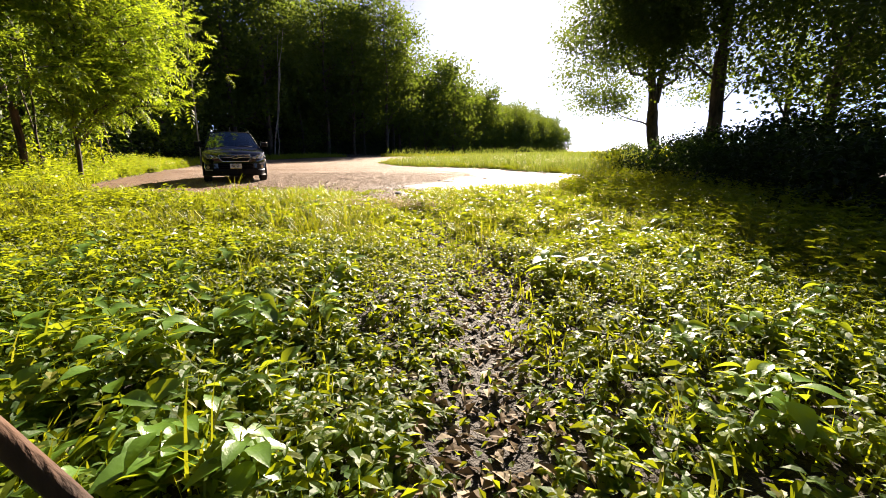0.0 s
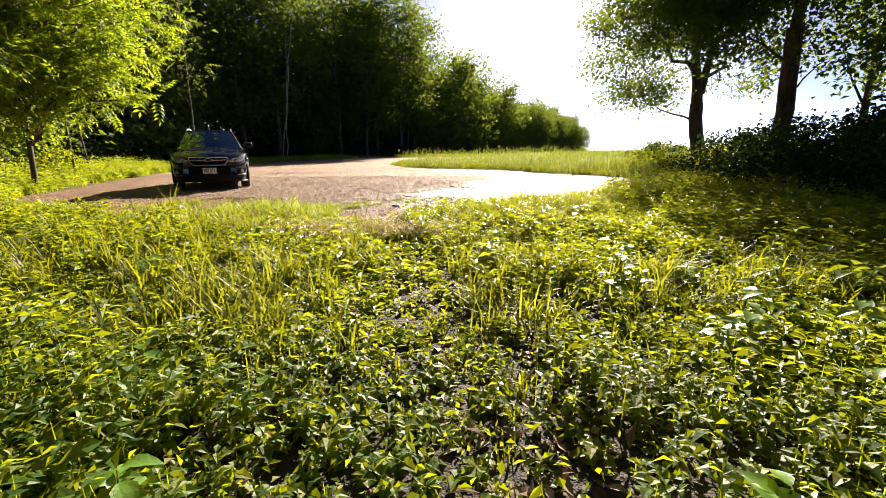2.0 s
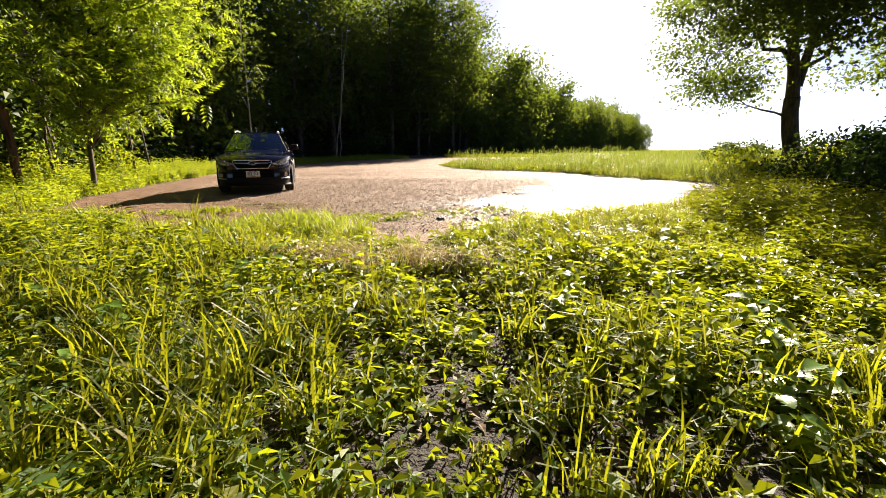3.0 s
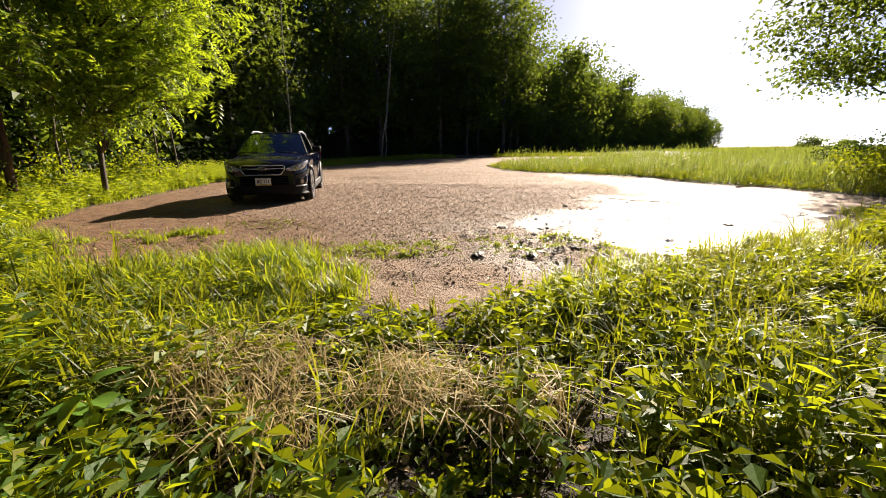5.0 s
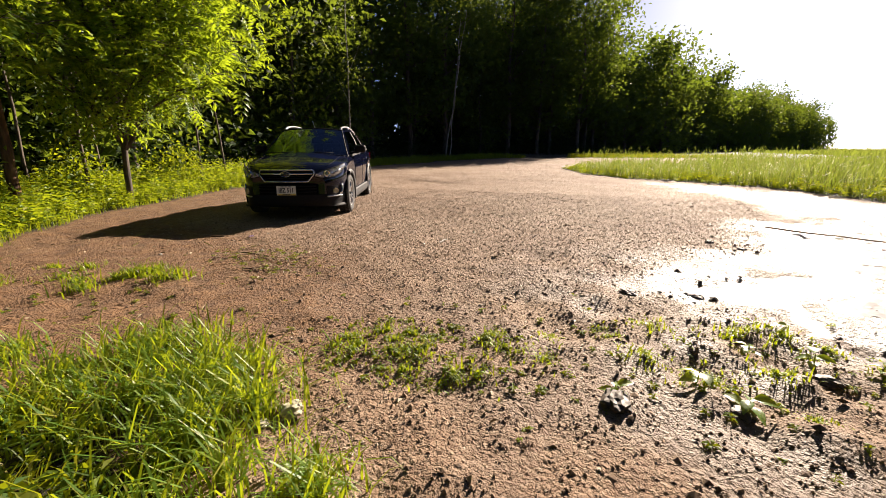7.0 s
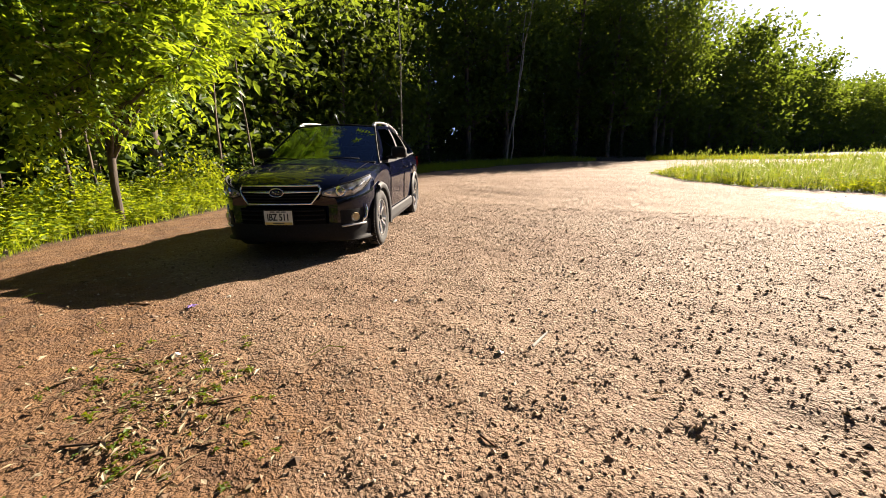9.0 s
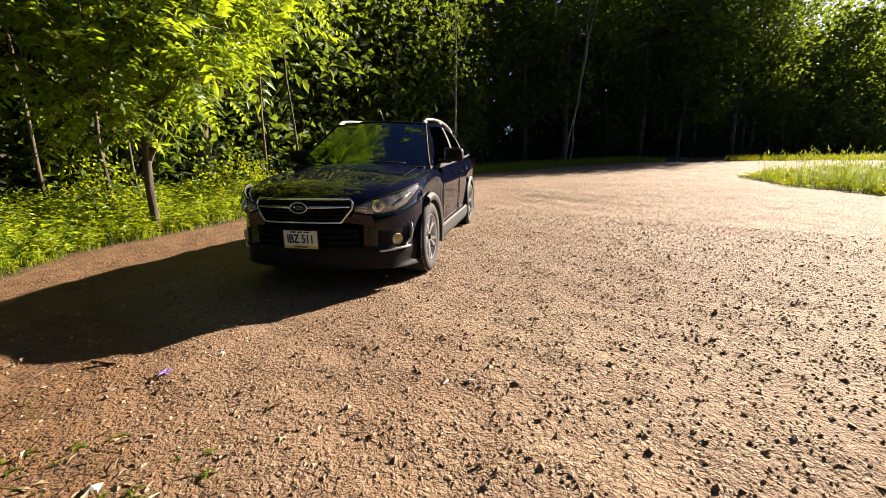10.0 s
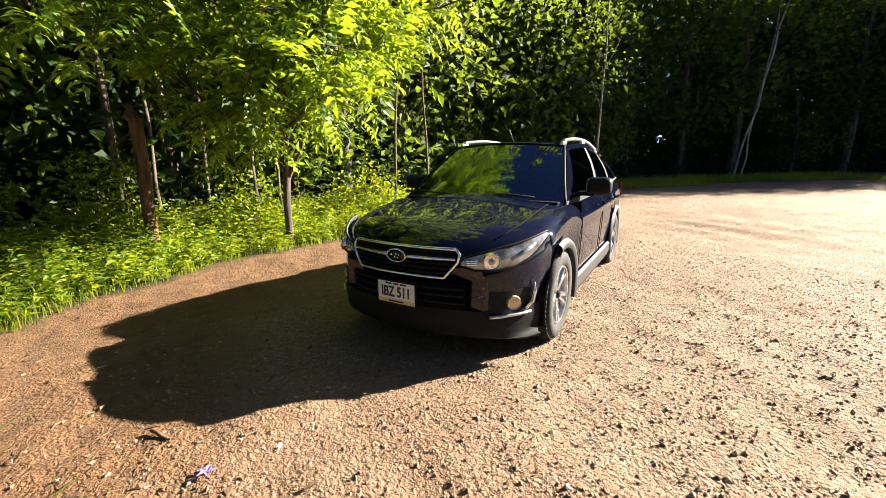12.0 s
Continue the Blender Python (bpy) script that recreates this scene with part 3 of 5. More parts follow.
    for s in (-1, 1):
        part("pillar", slab(wall_patch(0, .045, 0, 1, s), .02), PAINT, car)
        part("pillar", slab(wall_patch(.385, .43, 0, 1, s), .02), PLASTIC, car)
        part("pillar", slab(wall_patch(.70, .735, 0, 1, s), .02), PLASTIC, car)
        part("pillar", slab(wall_patch(.90, 1.0, 0, 1, s), .02), PAINT, car)
        part("roof_side", slab(wall_patch(0, 1.0, .91, 1.0, s, .002), .02), PAINT, car)
        part("belt_trim", slab(wall_patch(.0, 1.0, -.02, .05, s, .003), .012), PLASTIC, car)
        for a, b in ((.05, .385), (.43, .70), (.735, .90)):
            w = shade(part("side_window", outward(strip_mesh(wall_patch(a, b, .05, .91, s, -.006)), (2.5, 0, .9)), GLASS, car, "tinted side window"))
    ws = []
    for k in np.linspace(0, 1, 9):
        l, r = belt(0, -1).lerp(roofline(0, -1), k), belt(0, 1).lerp(roofline(0, 1), k)
        ws.append([l.lerp(r, j) + Vector((-.17 * math.sin(math.pi * j) * (1 - .35 * k) - .02 * math.sin(math.pi * k), 0, .03 * math.sin(math.pi * j) * k + .035 * math.sin(math.pi * j) * (1 - k))) for j in np.linspace(0, 1, 15)])
    shade(part("windscreen", outward(strip_mesh(ws), (2.5, 0, .9)), GLASS, car, "sloping tinted windscreen"))
    edge = [r[0] for r in ws] + ws[-1][1:] + [r[-1] for r in ws[::-1]][1:]
    part("windscreen_seal", pipe(edge, .012, 6), PLASTIC, car)
    rf = []
    for u in np.linspace(0, 1, 14):
        l, r = roofline(u, -1), roofline(u, 1)
        rf.append([l.lerp(r, j) + Vector((-.11 * math.sin(math.pi * j) * max(0, 1 - 4 * u), 0, .035 * math.sin(math.pi * j))) for j in np.linspace(0, 1, 13)])
    shade(part("roof", slab(rf, .025), PAINT, car, "dark navy roof panel"))
    rg = []
    for k in np.linspace(0, 1, 6):
        l, r = roofline(1, -1).lerp(belt(1, -1), k), roofline(1, 1).lerp(belt(1, 1), k)
        rg.append([l.lerp(r, j) + Vector((.06 * math.sin(math.pi * j), 0, .03 * math.sin(math.pi * j) * (1 - k))) for j in np.linspace(0, 1, 9)])
    shade(part("rear_window", outward(strip_mesh(rg), (2.5, 0, .9)), GLASS, car))
    part("spoiler", slab([[Vector((3.95 + d, y, 1.46 - .02 * abs(y) - d * .12)) for y in np.linspace(-.56, .56, 7)] for d in (0, .12, .22)], .02), PAINT, car)

    # roof rails on feet
    for s in (-1, 1):
        p0 = [roofline(u, s) + Vector((0, -s * .03, .012 + .034 * min(1, math.sin(math.pi * (.03 + u * .94)) * 4))) for u in np.linspace(.04, .88, 22)]
        rail = shade(part("roof_rail", pipe(p0, .019, 10), SILVER, car, "silver roof rail"))
        for u in (.04, .46, .88):
            q = roofline(u, s)
            part("rail_foot", box((.14, .035, .04), (q.x, q.y - s * .03, q.z + .018), .012), SILVER, rail)
    part("antenna", pipe([(2.1, .0, 1.53), (2.02, .0, 1.60), (1.95, 0, 1.66)], .006, 6), SILVER, car)

    # mirrors, handles, door seams
    for s in (-1, 1):
        bm = box((.13, .21, .15), (1.66, s * .965, 1.125), .05, 4)
        for v in bm.verts:
            if v.co.x < 1.64:
                v.co.z = 1.125 + (v.co.z - 1.125) * .8
        mirror = shade(part("side_mirror", bm, PLASTIC, car, "black door mirror"))
        part("mirror_arm", box((.06, .14, .04), (1.68, s * .86, 1.055), .01), PLASTIC, mirror)
        for u, a in ((2.50, -.05), (3.42, -.05)):
            part("door_handle", pipe([(u - .1, s * .892, .90), (u - .07, s * .915, .905), (u + .07, s * .915, .905), (u + .1, s * .892, .90)], .014, 8), PAINT, car)
        for x in (1.42, 2.45, 3.32):
            w = [Vector((x + (.12 if x > 3 and z < .75 else 0) * (.75 - z) * -3, s * float(np.interp(z, (.3, .5, .75, .9, 1.0), (.868, .880, .893, .890, .845))), z)) for z in np.linspace(.32, .995, 10)]
            part("door_seam", pipe(w, .004, 5), DARK, body)
        sill = [[Vector((x, s * yy, zz)) for yy, zz in ((.80, .20), (.875, .21), (.896, .27), (.895, .36), (.872, .38))] for x in np.linspace(1.27, 3.16, 6)]
        part("sill_cladding", slab(sill, .012), CLAD, car, "grey plastic sill cladding")
        for ax in (F_AX, R_AX):
            ring = []
            for a in np.linspace(radians(-18), radians(198), 30):
                c, q = math.cos(a), math.sin(a)
                row = []
                for r, dy in ((.365, -.10), (.372, .012), (.395, .022), (.428, .018), (.445, -.006)):
                    x = ax + r * c
                    w = float(np.interp(x, WX, WW))
                    row.append(Vector((bow(x, w, .5) if x < .7 else x, s * (w + dy + .004), HZ + r * q)))
                ring.append(row)
            shade(part("arch_cladding", slab(ring, .008), CLAD, car, "grey wheel arch cladding"), 60)
            build_wheel(car, ax, s * .775, .341)
            well = [[Vector((ax + .40 * math.cos(a), s * y, HZ + .40 * math.sin(a))) for y in (.45, .86)] for a in np.linspace(-.3, math.pi + .3, 16)]
            part("wheel_well", strip_mesh(well), DARK, car)

    # nose: lower bumper, grille, badge, lamps
    low = [[nose(y * w, z, o) for y in np.linspace(-.82, .82, 31)] for z, o, w in ((.195, -.07, .97), (.205, -.03, .985), (.235, .004, 1), (.29, .013, 1), (.36, .013, 1), (.40, .006, 1))]
    shade(part("lower_bumper", slab(low, .02), PLASTIC, car, "black lower bumper"))
    intake = [[nose(y, z, .006) for y in np.linspace(-.46, .46, 15)] for z in (.40, .46, .53, .57)]
    shade(part("lower_intake", slab(intake, .01), DARK, car))
    for z in (.45, .50, .545):
        part("intake_bar", pipe([nose(y, z, .02) for y in np.linspace(-.45, .45, 13)], .008, 6), PLASTIC, car)

    def half_grille(z):
        return float(np.interp(z, (.615, .72, .765, .80), (.335, .415, .425, .40)))
    zz = (.615, .64, .67, .70, .73, .765, .80)
    grille = shade(part("grille", slab([[nose(half_grille(z) * k, z, .010) for k in np.linspace(-1, 1, 21)] for z in zz], .012), DARK, car, "black grille with chrome surround"))
    for z in (.645, .675, .705, .755, .78):
        part("grille_slat", pipe([nose(half_grille(z) * k, z, .022) for k in np.linspace(-.97, .97, 17)], .006, 6), PLASTIC, grille)
    ring = [nose(half_grille(.80) * k, .80, .022) for k in np.linspace(-1, 1, 17)] + [nose(half_grille(z), z, .022) for z in (.765, .72, .665)] + \
           [nose(half_grille(.615) * k, .615, .022) for k in np.linspace(1, -1, 17)] + [nose(-half_grille(z), z, .022) for z in (.665, .72, .765, .80)]
    part("grille_surround", pipe(ring, .011, 8), CHROME, grille, "chrome grille surround")
    for s in (-1, 1):
        part("grille_wing", pipe([nose(s * y, .735 + .01 * y, .03) for y in np.linspace(.07, .40, 10)], .013, 8, np.linspace(.016, .009, 10)), CHROME, grille, "chrome grille wing")
    bm = bmesh.new()
    bmesh.ops.create_uvsphere(bm, u_segments=28, v_segments=12, radius=1, matrix=Matrix.Translation(nose(0, .735, .028)) @ Matrix.Diagonal((.018, .072, .040, 1)))
    badge = shade(part("badge", bm, PAINT, grille, "oval badge with chrome rim"))
    part("badge_rim", pipe([nose(0, .735, .040) + Vector((0, .074 * math.cos(a), .042 * math.sin(a))) for a in np.linspace(0, 2 * math.pi, 29)], .006, 6), CHROME, badge)
    for dy, dz, r in ((.03, .008, .009), (-.005, .012, .006), (-.028, .008, .006), (.004, -.010, .006), (-.022, -.012, .006)):
        bm = bmesh.new()
        bmesh.ops.create_icosphere(bm, subdivisions=1, radius=r, matrix=Matrix.Translation(nose(0, .735, .048) + Vector((0, dy, dz))))
        part("badge_mark", bm, CHROME, badge)

    for s in (-1, 1):
        top = [(.445, .745), (.53, .775), (.62, .805), (.70, .83), (.765, .855), (.80, .872), (.828, .888)]
        bot = [(.43, .695), (.52, .672), (.62, .668), (.71, .685), (.775, .73), (.81, .785), (.832, .845)]
        lamp_rows = []
        for k in np.linspace(0, 1, 6):
            lamp_rows.append([nose(s * (a[0] * (1 - k) + b[0] * k), a[1] * (1 - k) + b[1] * k, .010 + .012 * math.sin(math.pi * k)) for a, b in zip(bot, top)])
        lamp = shade(part("headlight", slab(lamp_rows, .01), LENS, car, "clear swept-back headlight"))
        part("headlight_edge", pipe([nose(s * y, z, .014) for y, z in bot + top[::-1] + bot[:1]], .007, 6), PLASTIC, lamp)
        c = nose(s * .60, .732, .026)
        bm = disc_ring([(.0, .012), (.044, .010), (.052, .018), (.058, .0), (0, 0)], 24)
        bm.transform(Matrix.Translation(c) @ Matrix.Rotation(radians(90 - s * 33), 4, "Z"))
        part("projector", bm, CHROME, lamp)
        bm = bmesh.new()
        bmesh.ops.create_uvsphere(bm, u_segments=18, v_segments=10, radius=.040, matrix=Matrix.Translation(c + Vector((.018, -s * .012, 0))))
        shade(part("bulb_glass", bm, LENS, lamp))
        for k in np.linspace(.25, .75, 3):
            part("reflector_fin", pipe([nose(s * y, .69 + .10 * (y - .44) + .05 * k, .024) for y in np.linspace(.46, .53, 4)], .006, 5), CHROME, lamp)
        part("turn_lamp", pipe([nose(s * y, z, .024) for y, z in ((.69, .735), (.74, .775), (.785, .82))], .013, 8), LENS, lamp)
        # fog lamp niche
        niche = [[nose(s * y, z, .008) for y in np.linspace(.60, .785, 7)] for z in (.385, .43, .49, .53)]
        shade(part("fog_niche", slab(niche, .008), PLASTIC, car))
        f = nose(s * .71, .445, .018)
        bm = disc_ring([(0, .014), (.036, .010), (.045, .016), (.05, 0), (0, 0)], 24)
        bm.transform(Matrix.Translation(f) @ Matrix.Rotation(radians(90 - s * 40), 4, "Z"))
        part("fog_lamp", bm, AMBER, car, "round fog lamp")
        part("bumper_blade", pipe([nose(s * y, z, .022) for y, z in ((.76, .39), (.785, .43), (.795, .50), (.79, .57))], .014, 8, (.012, .017, .015, .006)), CHROME, car, "chrome bumper blade")
        part("bumper_strip", pipe([nose(s * y, .365 + .0 * y, .026) for y in np.linspace(.60, .78, 8)], .012, 8), SILVER, car, "silver lower bumper strip")
        part("tail_light", slab([[Vector((4.05 + .26 * k, s * (.872 - .07 * k), z)) for k in np.linspace(0, 1, 5)] for z in (.86, .95, 1.04)], .02), REDLENS, car, "red tail light")

    # number plate with frame and letters
    c = nose(0, .478, .035)
    plate = part("number_plate", box((.012, .305, .155), c, .006, 2), PLATEWHITE, car, "white number plate in a black frame")
    for dy, dz, sy, sz in ((0, .080, .325, .012), (0, -.080, .325, .012), (.158, 0, .012, .165), (-.158, 0, .012, .165)):
        part("plate_frame", box((.018, sy, sz), c + Vector((-.002, dy, dz)), .003, 1), PLASTIC, plate)
    part("plate_band", box((.003, .29, .026), c + Vector((-.0065, 0, -.060)), 0), PLATEGOLD, plate, "gold band of the plate")
    for dy, w in ((-.06, .05), (.0, .04), (.06, .05)):
        part("plate_bar", box((.003, w, .011), c + Vector((-.0075, dy, .062)), 0), INK, plate)
    part("plate_bar", box((.003, .12, .010), c + Vector((-.009, 0, -.060)), 0), INK, plate)
    font = bpy.data.curves.new("plate_text", "FONT")
    font.body, font.size, font.align_x, font.align_y, font.extrude = "IBZ 511", .098, "CENTER", "CENTER", .002
    font.offset = .0022
    tmp = new("plate_text", font)
    me = bpy.data.meshes.new_from_object(tmp)
    bpy.data.objects.remove(tmp)
    me.transform(Matrix.Translation(c + Vector((-.0085, 0, .003))) @ Matrix.Rotation(radians(-90), 4, "Z") @ Matrix.Rotation(radians(90), 4, "X") @ Matrix.Diagonal((.76, 1.02, 1, 1)))
    me.materials.clear()
    part("plate_letters", me, INK, plate, "dark plate number")

    # inside: dashboard, wheel, seats, lining
    part("dashboard", box((.55, 1.4, .16), (1.48, 0, .93), .05, 3), PLASTIC, car)
    wheel_c = Vector((1.90, -.36, 1.14))
    ringp = [wheel_c + Vector((.30 * .18 * math.sin(a), .18 * math.cos(a), .17 * math.sin(a))) for a in np.linspace(0, 2 * math.pi, 33)]
    steer = shade(part("steering_wheel", pipe(ringp, .015, 8), FABRIC, car, "grey steering wheel"))
    for a in (0, math.pi, -math.pi / 2):
        part("steering_spoke", pipe([wheel_c, wheel_c + Vector((.05 * math.sin(a), .17 * math.cos(a), .16 * math.sin(a)))], .016, 6), FABRIC, steer)
    for y in (-.36, .36):
        seat = shade(part("front_seat", box((.5, .50, .16), (2.25, y, .62), .06, 3), FABRIC, car, "dark cloth front seat"))
        bm = box((.14, .48, .60), (0, 0, .30), .06, 3)
        bm.transform(Matrix.Translation((2.45, y, .66)) @ Matrix.Rotation(radians(16), 4, "Y"))
        shade(part("seat_back", bm, FABRIC, seat))
        shade(part("headrest", box((.09, .26, .17), (2.66, y, 1.30), .04, 3), FABRIC, seat))
    bench = shade(part("rear_seat", box((.5, 1.25, .16), (3.1, 0, .62), .06, 3), FABRIC, car))
    bm = box((.14, 1.25, .60), (0, 0, .30), .06, 3)
    bm.transform(Matrix.Translation((3.32, 0, .66)) @ Matrix.Rotation(radians(18), 4, "Y"))
    shade(part("seat_back", bm, FABRIC, bench))
    part("inside_mirror", box((.03, .20, .06), (1.97, 0, 1.39), .02, 2), PLASTIC, car)
    part("cabin_floor", box((2.9, 1.45, .06), (2.6, 0, .52), .01), DARK, car)
    return car


CAR_POSE = Matrix.Translation((-5.058, 12.666, -.005)) @ Matrix.Rotation(radians(113.5), 4, "Z")
build_car(CAR_POSE)


# ---- trees ----
def crown_leaves(tips, per, spread, L, W, up=.5, make=simple_leaves):
    """Leaves clustered round the twig tips."""
    tips = np.asarray(tips)
    P = np.repeat(tips, per, axis=0)
    P = P + RNG.normal(size=P.shape) * np.asarray(spread)
    n = len(P)
    D = rand_dirs(n)
    D[:, 2] = D[:, 2] * .6 - .25
    return make(P, unit(D), rand_dirs(n, up * 2), RNG.uniform(.7, 1.25, n) * L, RNG.uniform(.8, 1.2, n) * W)


def forest_tree(height, radius, low, trunk_r, seed_tips, per, leaf):
    """Arrays for one wood-edge tree: trunk with limbs, crown."""
    blocks = []
    lean = RNG.normal(size=2) * .35
    top = np.array([lean[0], lean[1], height * .92])
    blocks.append(tube(wobble((0, 0, -.3), top, 9, .10), np.linspace(trunk_r, .03, 9), 9))
    tips = []
    for k in range(seed_tips):
        z = low + (height - low) * RNG.beta(1.25, 1.15)
        s = (z - low) / (height - low)
        r = radius * (.35 + .65 * math.sin(math.pi * min(1, .18 + .80 * s))) * RNG.uniform(.45, 1.08)
        a = RNG.uniform(0, 2 * math.pi)
        tip = np.array([math.cos(a) * r + lean[0] * s, math.sin(a) * r + lean[1] * s, z])
        tips.append(tip)
        if k % 6 == 0:
            start = np.array([lean[0] * s * .7, lean[1] * s * .7, max(low * .6, z - r * RNG.uniform(.4, .9))])
            blocks.append(tube(wobble(start, tip, 5, .12), np.linspace(trunk_r * .32 * (1 - .6 * s), .012, 5), 5))
    wood = joined(blocks)
    spread = np.array([.62, .62, .42]) * radius / 3.2
    return wood, crown_leaves(tips, per, spread, leaf, leaf * .62)


VARIANTS = []
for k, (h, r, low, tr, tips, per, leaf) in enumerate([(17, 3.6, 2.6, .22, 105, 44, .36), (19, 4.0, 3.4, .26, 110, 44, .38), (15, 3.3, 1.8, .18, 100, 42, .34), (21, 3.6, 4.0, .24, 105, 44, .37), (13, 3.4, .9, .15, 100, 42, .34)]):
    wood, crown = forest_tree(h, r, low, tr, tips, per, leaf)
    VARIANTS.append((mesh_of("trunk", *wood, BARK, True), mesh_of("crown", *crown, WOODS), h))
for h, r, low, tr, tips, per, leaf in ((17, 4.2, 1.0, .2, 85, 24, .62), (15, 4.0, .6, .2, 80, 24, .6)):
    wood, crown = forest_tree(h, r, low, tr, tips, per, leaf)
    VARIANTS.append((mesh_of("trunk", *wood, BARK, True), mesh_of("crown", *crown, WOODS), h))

EDGE = [(-17, -6), (-13.2, 2), (-12.2, 8), (-12.6, 13), (-14.0, 19), (-16, 25), (-17.0, 31), (-17, 38), (-15.5, 45), (-10, 52), (-3.0, 60), (2, 71), (9, 83), (18, 104), (30, 122), (54, 166), (86, 218)]


def along(line, d):
    for a, b in zip(line, line[1:]):
        k = math.dist(a, b)
        if d <= k:
            s = d / k
            return a[0] + (b[0] - a[0]) * s, a[1] + (b[1] - a[1]) * s, math.atan2(b[1] - a[1], b[0] - a[0])
        d -= k
    return None


first = {}
for row, (off, step) in enumerate(((1.2, 3.9), (5.0, 5.0), (9.5, 7.0))):
    d = RNG.uniform(0, 2)
    while (spot := along(EDGE, d)) is not None:
        x, y, a = spot
        o = off + RNG.uniform(-1.0, 1.0)
        x, y = x - math.sin(a) * o, y + math.cos(a) * o
        far = math.hypot(x, y) > 75
        d += step * RNG.uniform(.8, 1.2) * (1.5 if far else 1)
        if far and row == 2:
            continue
        v = int(RNG.integers(5)) if row and not far else int(RNG.choice([0, 2, 2, 4, 4, 1]))
        s = RNG.uniform(.85, 1.12) * 1.08
        if far:
            v = int(RNG.choice([5, 6]))
        if y > 48:
            # the skyline falls away along the wood's edge
            rise_deg = float(np.interp(math.degrees(math.atan2(x, y)), [-14, -8, -2.7, 1.6, 6, 9.7, 13.5, 18, 22], [18, 17, 16, 13.7, 12.1, 9.1, 8.0, 5.6, 3.4]))
            s = math.hypot(x, y) * math.tan(radians(rise_deg)) / VARIANTS[v][2] * RNG.uniform(.66, 1.04)
        place = Matrix.LocRotScale((x, y, float(ground_z(x, y)) - .05), Euler((0, 0, RNG.uniform(0, 6.28))), (s, s, s * RNG.uniform(.94, 1.1)))
        if v not in first:
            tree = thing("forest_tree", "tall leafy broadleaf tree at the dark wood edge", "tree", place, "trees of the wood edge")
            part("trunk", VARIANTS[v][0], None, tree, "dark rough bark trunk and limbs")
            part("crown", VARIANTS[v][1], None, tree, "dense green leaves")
            first[v] = tree
        else:
            copy_thing(first[v], place)

# low-crowned trees that stand forward beside the walnut
for x, y, v, s in ((-13.6, 14.6, 4, .7),):
    if v in first:
        copy_thing(first[v], Matrix.LocRotScale((x, y, float(ground_z(x, y)) - .05), Euler((0, 0, x)), (s, s, s)))

# unseen trees closing the place behind the walk, added to block sky light
UNSEEN_BACK = [(24, 6), (21, -5), (11, -11), (0, -12), (-11, -10), (-19, -4)]
d = 1.0
while (spot := along(UNSEEN_BACK, d)) is not None:
    v = int(RNG.choice([5, 6]))
    s = RNG.uniform(.85, 1.1)
    if v not in first:
        break
    copy_thing(first[v], Matrix.LocRotScale((spot[0] + RNG.normal(), spot[1] + RNG.normal(), 0), Euler((0, 0, RNG.uniform(0, 6.28))), (s, s, s)))
    d += 4.2

# undergrowth along the wood edge, its deep shade put into the leaf colour
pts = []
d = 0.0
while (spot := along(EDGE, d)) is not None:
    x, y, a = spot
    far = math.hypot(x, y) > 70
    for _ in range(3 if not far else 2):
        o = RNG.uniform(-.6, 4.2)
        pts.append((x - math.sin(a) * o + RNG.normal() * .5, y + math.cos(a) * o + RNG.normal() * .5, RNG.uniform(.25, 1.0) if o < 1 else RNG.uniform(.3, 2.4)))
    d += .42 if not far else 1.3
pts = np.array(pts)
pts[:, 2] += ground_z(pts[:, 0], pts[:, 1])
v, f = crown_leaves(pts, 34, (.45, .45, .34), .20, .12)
tagged(new("undergrowth", mesh_of("undergrowth", v, f, SHADE_LEAF)), "dark leafy undergrowth along the wood edge", "bushes", kind="stuff")

# foliage deep in the wood, coloured near black for the shade there
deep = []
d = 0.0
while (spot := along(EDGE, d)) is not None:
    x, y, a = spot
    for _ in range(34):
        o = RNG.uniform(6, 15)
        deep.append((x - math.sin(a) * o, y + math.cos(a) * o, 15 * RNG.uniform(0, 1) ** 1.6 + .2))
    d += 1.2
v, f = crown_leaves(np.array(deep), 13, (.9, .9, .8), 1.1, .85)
tagged(new("deep_woods", mesh_of("deep_woods", v, f, SHADE_LEAF)), "dense dark foliage deep in the wood", "woods", kind="stuff")


def pole_tree(name, label, lines_, tips, mat, per=40, spread=(.5, .5, .4), leaf=.2, leafmat=WOODS, at=(0, 0, 0)):
    """A tree from limb lines (points, radius at foot, radius at end) with leaves round tips."""
    tree = thing(name, label, "tree", Matrix.Translation(at))
    part("trunk", mesh_of("trunk", *joined([tube(p, np.linspace(a, b, len(p)), 9) for p, a, b in lines_]), mat, True), None, tree)
    if len(tips):
        part("crown", mesh_of("crown", *crown_leaves(np.array(tips), per, spread, leaf, leaf * .6), leafmat), None, tree)
    return tree


def rise(lines_):
    out = []
    for a, b, k, w, r0, r1 in lines_:
        out.append((wobble(a, b, k, w), r0, r1))
    return out


